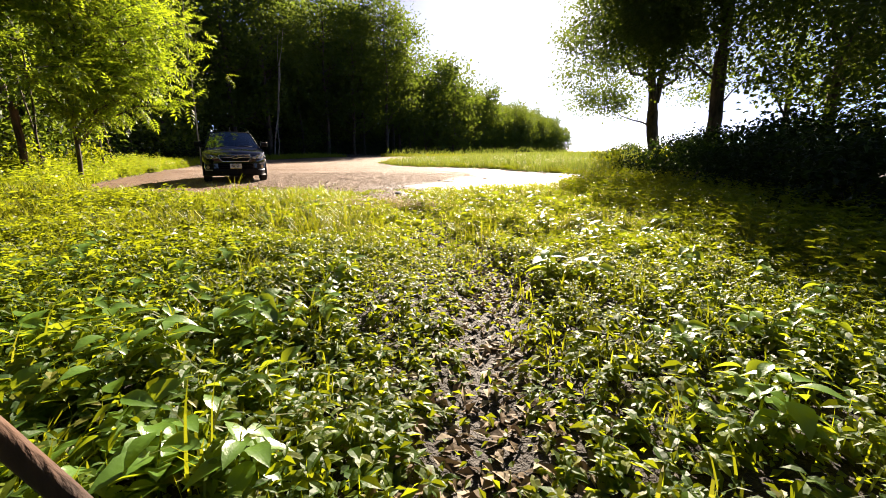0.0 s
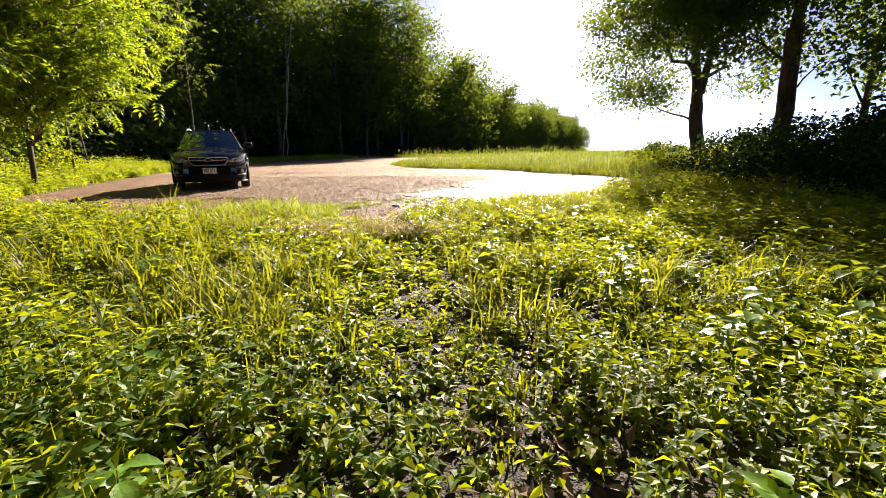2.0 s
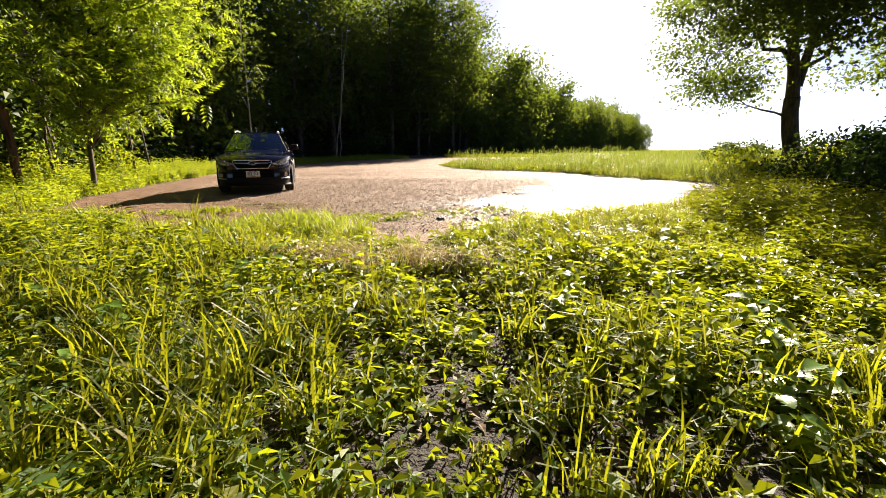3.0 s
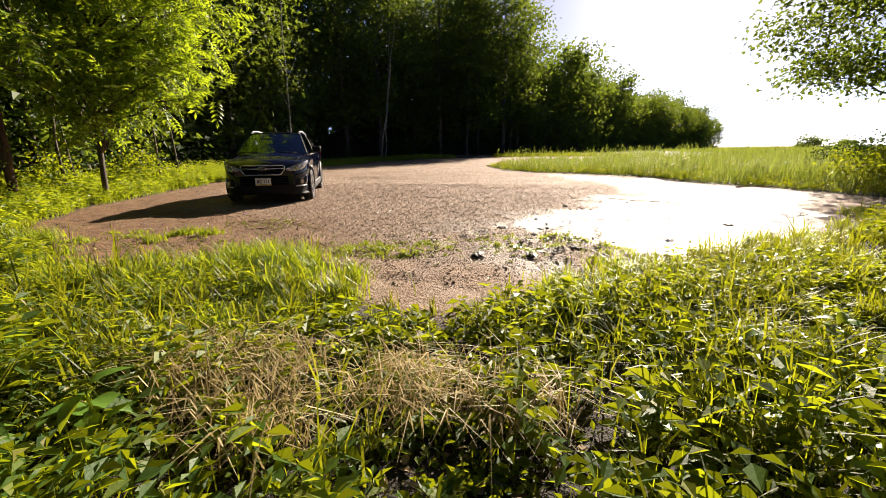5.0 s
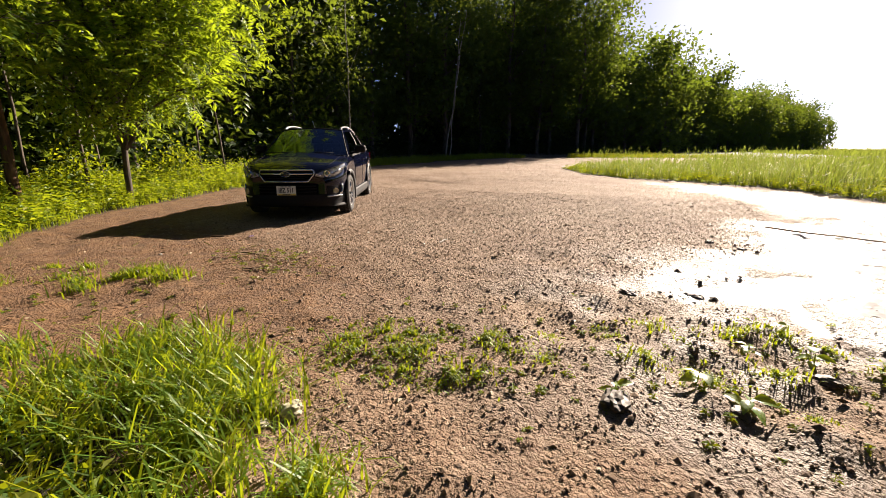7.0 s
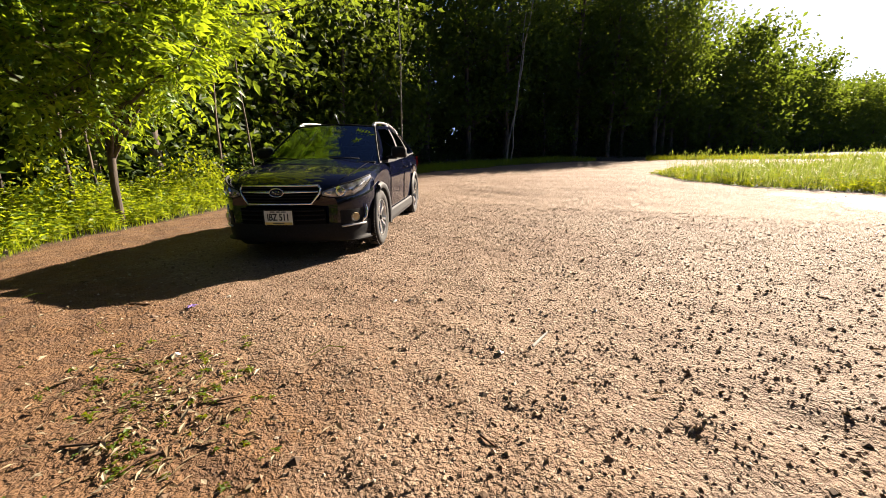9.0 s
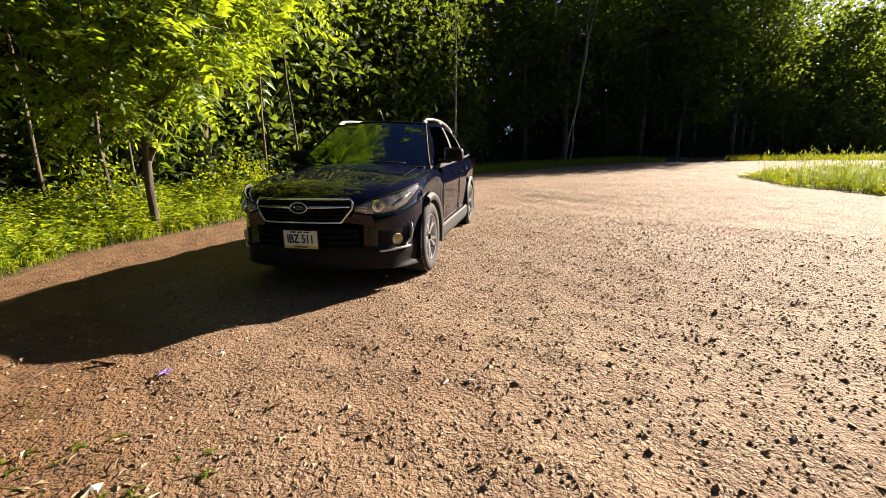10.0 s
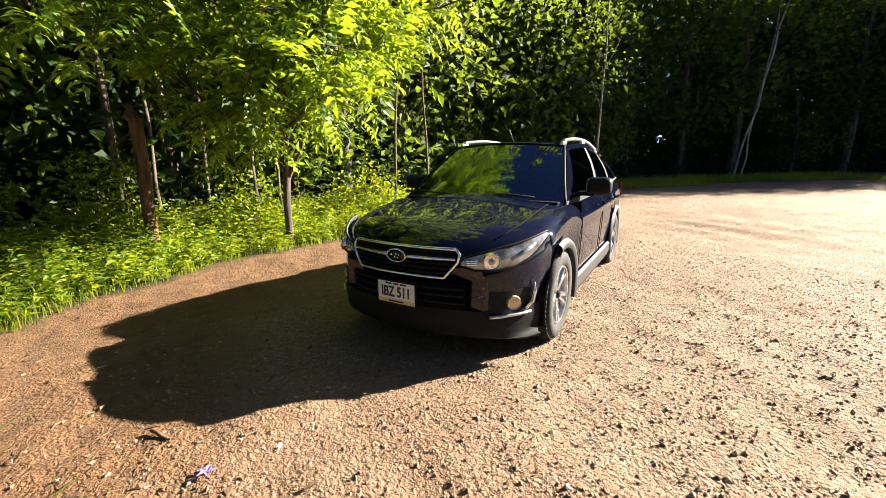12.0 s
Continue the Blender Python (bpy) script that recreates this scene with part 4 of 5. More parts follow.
# pale birches in front of the wood
bx, by = -12.8, 41.3
pole_tree("birch_tree", "slim pale birch trunks against the dark wood", rise([((0, 0, -.2), (1.6, .5, 11.5), 9, .05, .07, .035), ((.3, .1, -.2), (1.1, .6, 11), 9, .05, .055, .025)]),
          [(1.3 + RNG.normal() * 1.3, .4 + RNG.normal() * 1.2, RNG.uniform(8, 14)) for _ in range(26)], BIRCH, 46, (.6, .6, .45), .2, WOODS, (bx, by, float(ground_z(bx, by))))
sx, sy = -12.2, 25.6
pole_tree("birch_sapling", "thin pale young birch stem at the wood edge", rise([((0, 0, -.2), (.15, .1, 9.5), 10, .04, .042, .018), ((.05, 0, 4.5), (.7, .2, 6.0), 4, .03, .014, .006), ((.05, 0, 3.2), (-.5, .1, 4.3), 4, .03, .013, .006)]),
          [(RNG.normal() * .5, RNG.normal() * .5, RNG.uniform(3.4, 10)) for _ in range(16)], BIRCH, 26, (.3, .3, .25), .14, WOODS, (sx, sy, float(ground_z(sx, sy))))


# walnut beside the car: boughs with feathered leaves
def feathered(P, D, length, pairs=7):
    """Compound leaves: a rib with pairs of pointed leaflets."""
    n = len(P)
    side_dir = unit(np.cross(D, np.tile([0, 0, 1.0], (n, 1)) + rand_dirs(n) * .25))
    up = unit(np.cross(side_dir, D))
    out = []
    for k in range(pairs):
        s = (k + 1.2) / (pairs + .6)
        at = P + D * (length * s)[:, None] - up * (length * .30 * s * s)[:, None]
        for sg in (-1, 1):
            dd = unit(side_dir * sg + D * .42 - up * RNG.uniform(.05, .5, n)[:, None])
            ll = length * .40 * (1 - .35 * abs(s - .5)) * RNG.uniform(.85, 1.15, n)
            out.append(leaves(at, dd, up + side_dir * sg * .2, ll, ll * .38, .22, .06))
    at = P + D * length[:, None] - up * (length * .30)[:, None]
    out.append(leaves(at, unit(D - up * .5), up, length * .38, length * .13, .2, .06))
    return joined(out)


def walnut(at, boughs, low=1.3):
    tree = thing("walnut_tree", "sunlit walnut tree with drooping feathered yellow-green leaves", "tree", Matrix.Translation(at))
    limbs, tips = [], []
    limbs.append(tube(wobble((0, 0, -.2), (.5, .1, 7.5), 9, .06), np.linspace(.065, .03, 9), 9))
    ends = []
    for k in range(boughs):
        z0 = RNG.uniform(low, 7.0)
        a = float(np.clip(RNG.normal(.12, .75), -1.15, 1.7))
        r = RNG.uniform(1.3, 3.5) * (1 - .05 * abs(z0 - 3.4))
        end = np.array([math.cos(a) * r + .25, math.sin(a) * r * 1.0, z0 + RNG.uniform(-.5, .9)])
        end[2] = max(end[2], 2.0 + .47 * (end[1] + 1.0) + RNG.uniform(0, .5))
        start = np.array([.06 * z0, 0, z0 * .82])
        line = wobble(start, end, 6, .07)
        line[:, 2] += np.sin(np.linspace(0, np.pi, 6)) * .25
        limbs.append(tube(line, np.linspace(.035, .006, 6), 5))
        for s in np.linspace(.35, 1, 7):
            i = s * 5
            j = min(4, int(i))
            p = line[j] + (line[j + 1] - line[j]) * (i - j)
            ends.append((p, end - start))
            for _ in range(2):
                q = p + RNG.normal(size=3) * np.array([.30, .30, .20])
                limbs.append(tube([p, (p + q) / 2 + (0, 0, .03), q], [.007, .005, .003], 4))
                ends.append((q, end - start))
    P = np.array([e[0] for e in ends])
    D0 = unit(np.array([e[1] for e in ends]))
    P, D0 = np.repeat(P, 2, axis=0), np.repeat(D0, 2, axis=0)
    P = P + RNG.normal(size=P.shape) * .09
    D = unit(D0 * .5 + rand_dirs(len(P)) * .9 + np.array([0, 0, -.18]))
    part("trunk", mesh_of("trunk", *joined(limbs), BARK, True), None, tree, "slim grey-brown trunk and boughs")
    part("crown", mesh_of("crown", *feathered(P, D, RNG.uniform(.32, .50, len(P)), 5), WALNUT), None, tree, "yellow-green feathered leaves")
    return tree


walnut((-9.9, 13.3, float(ground_z(-9.9, 13.3))), 58)
walnut((-11.3, 11.0, float(ground_z(-11.3, 11.0))), 26, 3.6)

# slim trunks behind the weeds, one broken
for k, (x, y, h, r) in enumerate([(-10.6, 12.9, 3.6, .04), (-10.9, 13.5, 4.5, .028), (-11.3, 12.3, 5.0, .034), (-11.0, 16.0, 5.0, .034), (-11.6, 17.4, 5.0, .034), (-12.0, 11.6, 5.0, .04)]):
    pole_tree("young_tree", "slim bare young trunk in the shade of the wood", rise([((0, 0, -.1), (RNG.normal() * .2, RNG.normal() * .2, h), 6, .03, r, r * .5)]), [(RNG.normal() * .5, RNG.normal() * .5, h + RNG.normal() * .5) for _ in range(5)], BARK, 30, (.4, .4, .3), .13, SHADE_LEAF, (x, y, float(ground_z(x, y))))
pole_tree("broken_stump", "snapped dead trunk with splintered pale top", rise([((0, 0, -.1), (.03, .02, 1.95), 6, .01, .075, .085), ((.02, 0, 1.9), (-.42, .1, 1.98), 5, .03, .03, .008), ((.02, 0, 1.9), (.38, -.1, 2.10), 5, .03, .028, .007), ((.0, 0, 1.85), (-.12, -.25, 1.55), 4, .02, .02, .006), ((.0, 0, 1.95), (.05, 0, 2.12), 3, .01, .07, .02)]), [], DEADWOOD, at=(-9.7, 11.35, float(ground_z(-9.7, 11.35))))


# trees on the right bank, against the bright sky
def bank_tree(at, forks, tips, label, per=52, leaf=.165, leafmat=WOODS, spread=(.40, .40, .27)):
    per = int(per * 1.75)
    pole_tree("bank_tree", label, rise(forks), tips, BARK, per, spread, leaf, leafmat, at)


def cloud(cx, cy, cz, rx, ry, rz, n):
    d = rand_dirs(n) * (RNG.uniform(.15, 1, n) ** .45)[:, None]
    return [tuple(p) for p in d * (rx, ry, rz) + (cx, cy, cz)]


bank_tree((13.2, 21.1, 0), [((0, 0, -.3), (-.5, 0, 3.0), 6, .05, .33, .27), ((-.5, 0, 3.0), (-1.4, .2, 9.5), 8, .12, .24, .07), ((-.4, 0, 3.4), (.4, .4, 10), 8, .12, .18, .05), ((-.7, 0, 4.2), (-3.8, -.3, 6.4), 7, .15, .10, .02), ((-.6, 0, 3.8), (2.2, .2, 6.2), 7, .15, .09, .02), ((-1.0, 0, 6), (-4.2, .1, 8.8), 7, .15, .08, .02), ((-.4, 0, 2.2), (-3.2, .4, 3.2), 6, .12, .05, .012)],
          cloud(-3.4, 0, 6.4, 2.9, 2.5, 2.9, 78) + cloud(-.2, .5, 9.2, 3.6, 3.0, 2.4, 46) + cloud(-4.4, -2.6, 6.2, 1.7, 1.9, 2.1, 38) + cloud(-2.4, -1.0, 9.0, 2.5, 2.0, 1.6, 28) + cloud(-3.0, .3, 3.5, 1.5, 1.2, .8, 22) + cloud(1.8, .2, 5.0, 1.6, 1.6, 1.8, 16) + cloud(-2.4, -2.4, 8.4, 2.4, 2.6, 2.0, 56) + cloud(-1.0, -1.5, 7.0, 3.0, 2.4, 2.2, 40) + cloud(-2.8, -3.0, 6.4, 1.9, 1.9, 1.6, 56), "broad bank tree with forked trunk, backlit by the sun", 46)
bank_tree((11.2, 14.7, 0), [((0, 0, -.3), (-.05, 0, 4.4), 7, .04, .25, .21), ((-.05, 0, 4.3), (-.75, .2, 10), 7, .06, .15, .06), ((-.05, 0, 4.3), (.6, .1, 10), 7, .06, .15, .06), ((0, 0, 3.4), (-1.8, .3, 4.6), 5, .08, .05, .012), ((0, 0, 2.6), (1.3, .2, 3.6), 5, .08, .04, .01)],
          cloud(-.2, .2, 9.2, 3.2, 2.8, 2.0, 44) + cloud(1.5, .3, 5.4, 1.2, 1.2, .9, 8) + cloud(-.6, 1.0, 5.2, 2.2, 1.6, 1.8, 24) + cloud(-2.0, .4, 4.6, .7, .7, .5, 4) + cloud(-1.2, .2, 7.8, 2.0, 2.4, 2.0, 56) + cloud(-1.6, -1.2, 6.4, 1.2, 1.6, 1.3, 24) + cloud(-1.6, 1.2, 5.8, 1.5, 1.6, 1.5, 50), "tall bank tree with a forked dark trunk", 46)
bank_tree((13.0, 12.2, 0), [((0, 0, -.3), (.4, 0, 9), 8, .08, .19, .07), ((.2, 0, 3), (2.2, .2, 6), 6, .1, .07, .015), ((.2, 0, 3.6), (-1.6, .2, 6.5), 6, .1, .06, .015)],
          cloud(.4, 0, 7.2, 3.2, 2.8, 2.6, 46) + cloud(2.2, 0, 4.2, 1.7, 1.6, 1.7, 20) + cloud(-2.0, .5, 5.6, 2.0, 2.0, 2.0, 30) + cloud(-.4, -.5, 4.4, 3.2, 2.8, 2.2, 60), "leafy bank tree in deep shade", 46)
bank_tree((16.0, 16.5, 0), [((0, 0, -.3), (-.3, 0, 8), 8, .1, .15, .05), ((-.1, 0, 2.2), (-1.4, .2, 4.6), 5, .08, .05, .012)], cloud(0, 0, 5.5, 2.6, 2.4, 3.2, 40), "slim leafy tree on the bank", 42)
bank_tree((12.5, 8.0, 0), [((0, 0, -.3), (.2, 0, 8), 8, .08, .17, .06)], cloud(.2, 0, 6.0, 3.0, 2.8, 3.6, 54) + cloud(-2.2, 1.0, 4.6, 2.0, 2.2, 1.8, 30) + cloud(-1.0, 1.5, 3.2, 2.6, 2.6, 1.8, 40), "shaded leafy tree on the bank", 46)
bank_tree((9.8, 3.2, 0), [((0, 0, -.3), (.2, 0, 8), 8, .08, .17, .06)], cloud(.2, 0, 6.2, 2.9, 2.9, 3.0, 46), "shaded leafy tree on the bank", 46)

# shrubs on the bank
SHRUBS = [(8.9, 17.4, 1.2, .9), (9.8, 16.2, 1.3, 1.0), (8.2, 13.2, 1.2, 1.0), (9.6, 12.2, 1.5, 1.5), (7.6, 10.6, 1.1, 1.0), (9.0, 9.4, 1.5, 1.5), (11.0, 10.4, 1.8, 2.0), (7.2, 7.6, 1.2, 1.2), (8.6, 6.4, 1.5, 1.6), (10.6, 13.6, 1.6, 1.7),
          (6.4, 5.4, 1.1, 1.1), (7.4, 3.8, 1.3, 1.4), (12.2, 17.2, 1.7, 1.6), (14.4, 13.4, 2.0, 2.2), (14.2, 18.6, 1.8, 1.4), (5.9, 3.4, .9, .8), (12.0, 22.0, 1.6, 1.2), (14.6, 9.6, 2.0, 2.4), (10.6, 6.2, 1.8, 2.2), (6.8, 1.4, 1.4, 1.4)]
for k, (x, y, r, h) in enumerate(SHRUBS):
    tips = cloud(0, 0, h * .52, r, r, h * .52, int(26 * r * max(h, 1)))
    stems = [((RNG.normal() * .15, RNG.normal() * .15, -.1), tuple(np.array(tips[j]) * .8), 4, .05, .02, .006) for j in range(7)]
    # only the first two get sunlit leaf colours; the rest have shade painted in
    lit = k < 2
    pole_tree("bank_shrub", "sunlit leafy shrub beside the meadow" if lit else "dark leafy shrub on the shaded bank", rise(stems), tips, BARK, 44, (.2, .2, .16), .12, HERB if lit else SHADE_LEAF, (x, y, float(ground_z(x, y))))

# leafy shrubs on the verge under the walnut
for x, y, r, h in ((-10.4, 10.9, .8, 1.5), (-10.7, 12.9, .6, 1.1), (-9.9, 8.9, 1.0, 1.9), (-11.2, 15.4, .7, 1.2)):
    tips = cloud(0, 0, h * .5, r, r, h * .5, int(24 * r * h) + 6)
    stems = [((RNG.normal() * .1, RNG.normal() * .1, -.1), tuple(np.array(tips[j]) * .8), 4, .05, .012, .005) for j in range(6)]
    pole_tree("verge_shrub", "leafy green shrub at the foot of the walnut", rise(stems), tips, BARK, 40, (.2, .2, .16), .10, HERB, (x, y, float(ground_z(x, y))))

# far tree clumps on the horizon
for x, y, s in ((96, 172, 1.0), (112, 180, .7), (128, 176, .5)):
    pole_tree("far_trees", "low clump of trees on the far field edge", rise([((0, 0, -.3), (0, 0, 3 * s), 4, .1, .3, .1)]), cloud(0, 0, 2.2 * s, 5 * s, 3 * s, 2 * s, 40), BARK, 20, (.8, .8, .5), .8, WOODS, (x, y, 0))


# ---- grass and weeds ----
def scatter(x0, x1, y0, y1, n):
    return RNG.uniform(x0, x1, n), RNG.uniform(y0, y1, n)


def trodden(x, y):
    """1 where the walked line has pressed the plants down, else 0."""
    line = np.interp(y, [0, 1.1, 2.6, 5.6, 7.4], [0, .19, .29, .23, -.41])
    return np.exp(-((np.asarray(x) - line) / .28) ** 4)


def on_ground(x, y, dz=-.01):
    return np.stack([x, y, ground_z(x, y) + dz], 1)


def sward(name, label, x, y, h, wide, lean, mat, fine=False):
    v, f = blades(on_ground(x, y), h, wide, lean, fine)
    return tagged(new(name, mesh_of(name, v, f, mat)), label, "grass", kind="stuff")


# short grass through the weedy ground, in clumps
def clumps(cx, cy, per, spread):
    n = len(cx) * per
    r = np.abs(RNG.normal(size=n)) * np.repeat(spread, per)
    a = RNG.uniform(0, 2 * np.pi, n)
    return np.repeat(cx, per) + r * np.cos(a), np.repeat(cy, per) + r * np.sin(a)


cx, cy = scatter(-8.5, 6.5, .5, 11.5, 5200)
keep = (lot_in(cx, cy) < -.05) & (np.hypot(cx, cy) > .6) & (trail(cx, cy) < RNG.uniform(.2, .9, len(cx))) & ((cy > 4) | (RNG.uniform(0, 1, len(cx)) < .55))
cx, cy = cx[keep], cy[keep]
tallc = RNG.uniform(.3, 1.05, len(cx)) * np.where(np.abs(cx - .12) < .4, .65, 1) * (1 + 1.0 * np.clip(vnoise(cx + 5, cy, 1.1), -.5, 1) + .4 * vnoise(cx, cy, .4)) * (1 + .25 * (cy > 4.5))
x, y = clumps(cx, cy, 22, RNG.uniform(.03, .11, len(cx)))
h = RNG.uniform(.07, .23, len(x)) * np.repeat(tallc, 22) * (1 - .55 * trodden(x, y))
sward("grass", "bright green grass among the weeds", x, y, h * 1.22, RNG.uniform(.005, .012, len(x)), RNG.uniform(.3, 1.1, len(x)), GRASS, True)

# grass over the ground beside and behind the walk
x, y = scatter(-15, 14, -9, 12, 60000)
ok = ((y < .6) | (x < -8) | (x > 6.2)) & (lot_in(x, y) < -.2) & (RNG.uniform(0, 1, len(x)) < .75 + .5 * vnoise(x, y, 1.4))
x, y = x[ok], y[ok]
back_h = RNG.uniform(.08, .24, len(x)) * (1 + .5 * vnoise(x, y, 1.7)) * (1 - .6 * np.exp(-(x / .4) ** 2))
sward("rough_grass", "rough green grass under the trees", x, y, back_h, RNG.uniform(.015, .035, len(x)), RNG.uniform(.2, .9, len(x)), GRASS)

# low creeping leaves that cover the soil
x, y = scatter(-8, 6.5, .4, 9.6, 80000)
ok = (lot_in(x, y) < RNG.uniform(-.5, .05, len(x))) & (RNG.uniform(0, 1, len(x)) < .95 - .5 * trail(x, y) + .2 * vnoise(x, y, .4)) & (np.hypot(x, y) > .4) & (RNG.uniform(0, 1, len(x)) < np.clip(6.5 / np.hypot(x, y), .3, 1))
x, y = x[ok], y[ok]
D = rand_dirs(len(x))
D[:, 2] = np.abs(D[:, 2]) * .4
v, f = simple_leaves(on_ground(x, y, 0) + np.array([0, 0, 1.0]) * RNG.uniform(.0, .07, len(x))[:, None], unit(D), rand_dirs(len(x), 2.5), RNG.uniform(.02, .055, len(x)), RNG.uniform(.014, .03, len(x)))
tagged(new("ground_cover", mesh_of("ground_cover", v, f, HERB)), "low creeping green leaves over dark soil", "weeds", kind="stuff")

# tufts at the lot's near edge and on it
cx = np.concatenate([RNG.uniform(-6.5, 6, 150), RNG.normal(-2.35, .34, 18), RNG.normal(-4.4, .22, 8), RNG.uniform(-6, -4.6, 8), RNG.normal(-1.2, .3, 20), RNG.normal(.6, .6, 24)])
cy = np.concatenate([np.full(150, 0.0), RNG.normal(8.55, .24, 18), RNG.normal(9.7, .2, 8), RNG.uniform(9.0, 9.9, 8), RNG.normal(9.42, .2, 20), RNG.normal(9.7, .35, 24)])
cy[:150] = np.interp(cx[:150], [-7, -4.5, -2.5, -1, .3, 1.7, 4.2, 6], [9.6, 8.1, 8.2, 7.8, 8.2, 9.0, 10.8, 13]) + RNG.normal(size=150) * .35 - .15
gap = (np.abs(cx + .42) < .62) & (cy > 7.4) & (cy < 9.1)
cx[gap] = np.where(cx[gap] < -.42, cx[gap] - .75, cx[gap] + .85)
cy[gap] = np.minimum(cy[gap], 8.5)
size = np.concatenate([RNG.uniform(.5, 1.15, 150), RNG.uniform(.8, 1.35, 18), RNG.uniform(.4, .7, 8), RNG.uniform(.2, .4, 8), RNG.uniform(.12, .30, 20), RNG.uniform(.10, .32, 24)])
wide_c = np.concatenate([np.full(150, .12), np.full(18, .14), np.full(8, .14), np.full(8, .25), np.full(44, .36)]) * size
per_tuft = 100
x, y = clumps(cx, cy, per_tuft, wide_c)
sward("grass_tufts", "bright green grass tufts on the gravel edge", x, y, RNG.uniform(.10, .34, len(x)) * np.repeat(size, per_tuft), RNG.uniform(.004, .011, len(x)), RNG.uniform(.45, 1.25, len(x)), LIT_LEAF, True)

# flattened straw at the near edge
x, y = scatter(-2.6, .6, 6.0, 7.6, 6000)
ok = vnoise(x, y, .5) + .8 - np.hypot((x + .8) / 1.0, (y - 6.7) / .6) > .25
x, y = x[ok], y[ok]
sward("straw", "flattened pale dry grass", x, y, RNG.uniform(.18, .42, len(x)), RNG.uniform(.004, .008, len(x)), RNG.uniform(.75, .97, len(x)), STRAW)

# tall meadow past the lot
x, y = scatter(-3, 46, 14, 60, 210000)
d = np.hypot(x - 2, y - 12)
edge = lot_in(x, y)
ok = (edge < -.02 - RNG.uniform(0, .25, len(x))) & (y > 13 + .25 * x * (x > 6)) & (RNG.uniform(0, 1, len(x)) < np.clip(26 / d, .2, 1) ** 1.3) & (x > -2.3) & (y < 44 + .4 * x) & (y > 15.2 + 0 * x)
x, y, edge = x[ok], y[ok], edge[ok]
hh = np.clip(.16 + -edge * .6, .16, .74) * (1 + .40 * vnoise(x, y, .9) + .30 * vnoise(x, y, 3.1) + .25 * vnoise(x + 4, y, .35))
wide = .007 + .0009 * np.hypot(x, y - 10)
sward("meadow", "tall sunlit meadow grass with seed heads", x, y, RNG.uniform(.45, 1.15, len(x)) * hh, wide, RNG.uniform(.1, .92, len(x)), MEADOW)
# seed stalks standing over the meadow
x, y = scatter(-2.5, 26, 15.4, 42, 5200)
edge = lot_in(x, y)
ok = (edge < -.35) & (RNG.uniform(0, 1, len(x)) < np.clip(20 / np.hypot(x, y - 8), .15, 1)) & (y < 34 + .4 * x)
x, y = x[ok], y[ok]
n = len(x)
h = RNG.uniform(.55, 1.05, n) * (1 + .25 * vnoise(x, y, 1.5))
base = on_ground(x, y)
head = base + np.stack([RNG.normal(size=n) * .05, RNG.normal(size=n) * .05, h], 1)
ears = [simple_leaves(head - (0, 0, .05 * k), unit(rand_dirs(n) * .5 + (0, 0, 1.0)), rand_dirs(n), RNG.uniform(.07, .13, n), RNG.uniform(.018, .035, n)) for k in range(3)]
v, f = joined([blades(base, h, np.full(n, .010), RNG.uniform(0, .1, n))] + ears)
tagged(new("seed_stalks", mesh_of("seed_stalks", v, f, MEADOW)), "pale seed heads above the meadow grass", "grass", kind="stuff")
x, y = scatter(20, 190, 40, 230, 24000)
ok = (y > 30 + .2 * x) & (x > 26 + (y - 100) * .36 * (y > 100)) & (x < 2.0 * y)
x, y = x[ok], y[ok]
sward("far_meadow", "sunlit field running to the horizon", x, y, RNG.uniform(.4, .7, len(x)), np.full(len(x), .4), RNG.uniform(.05, .5, len(x)), MEADOW)

# roadside strip by the wood
x, y = scatter(-15, -6.6, 7, 46, 150000)
edge = lot_in(x, y)
ok = (edge < -.05) & (edge > -2.6) & (x < -6.4) & (RNG.uniform(0, 1, len(x)) < np.where(y > 22, .5, 1.0))
x, y, edge = x[ok], y[ok], edge[ok]
sward("verge", "bright green verge grass beside the gravel", x, y, RNG.uniform(.12, .34, len(x)) * np.clip(.7 - edge * .6, .6, 1.5), RNG.uniform(.005, .011, len(x)) * (1 + (y > 22)), RNG.uniform(.1, .8, len(x)), LIT_LEAF)
x, y = scatter(-3, 12, 44, 52, 9000)
ok = lot_in(x, y) < -.1
sward("far_verge", "green grass under the far trees", x[ok], y[ok], RNG.uniform(.2, .5, ok.sum()), RNG.uniform(.01, .03, ok.sum()), RNG.uniform(.1, .5, ok.sum()), GRASS)


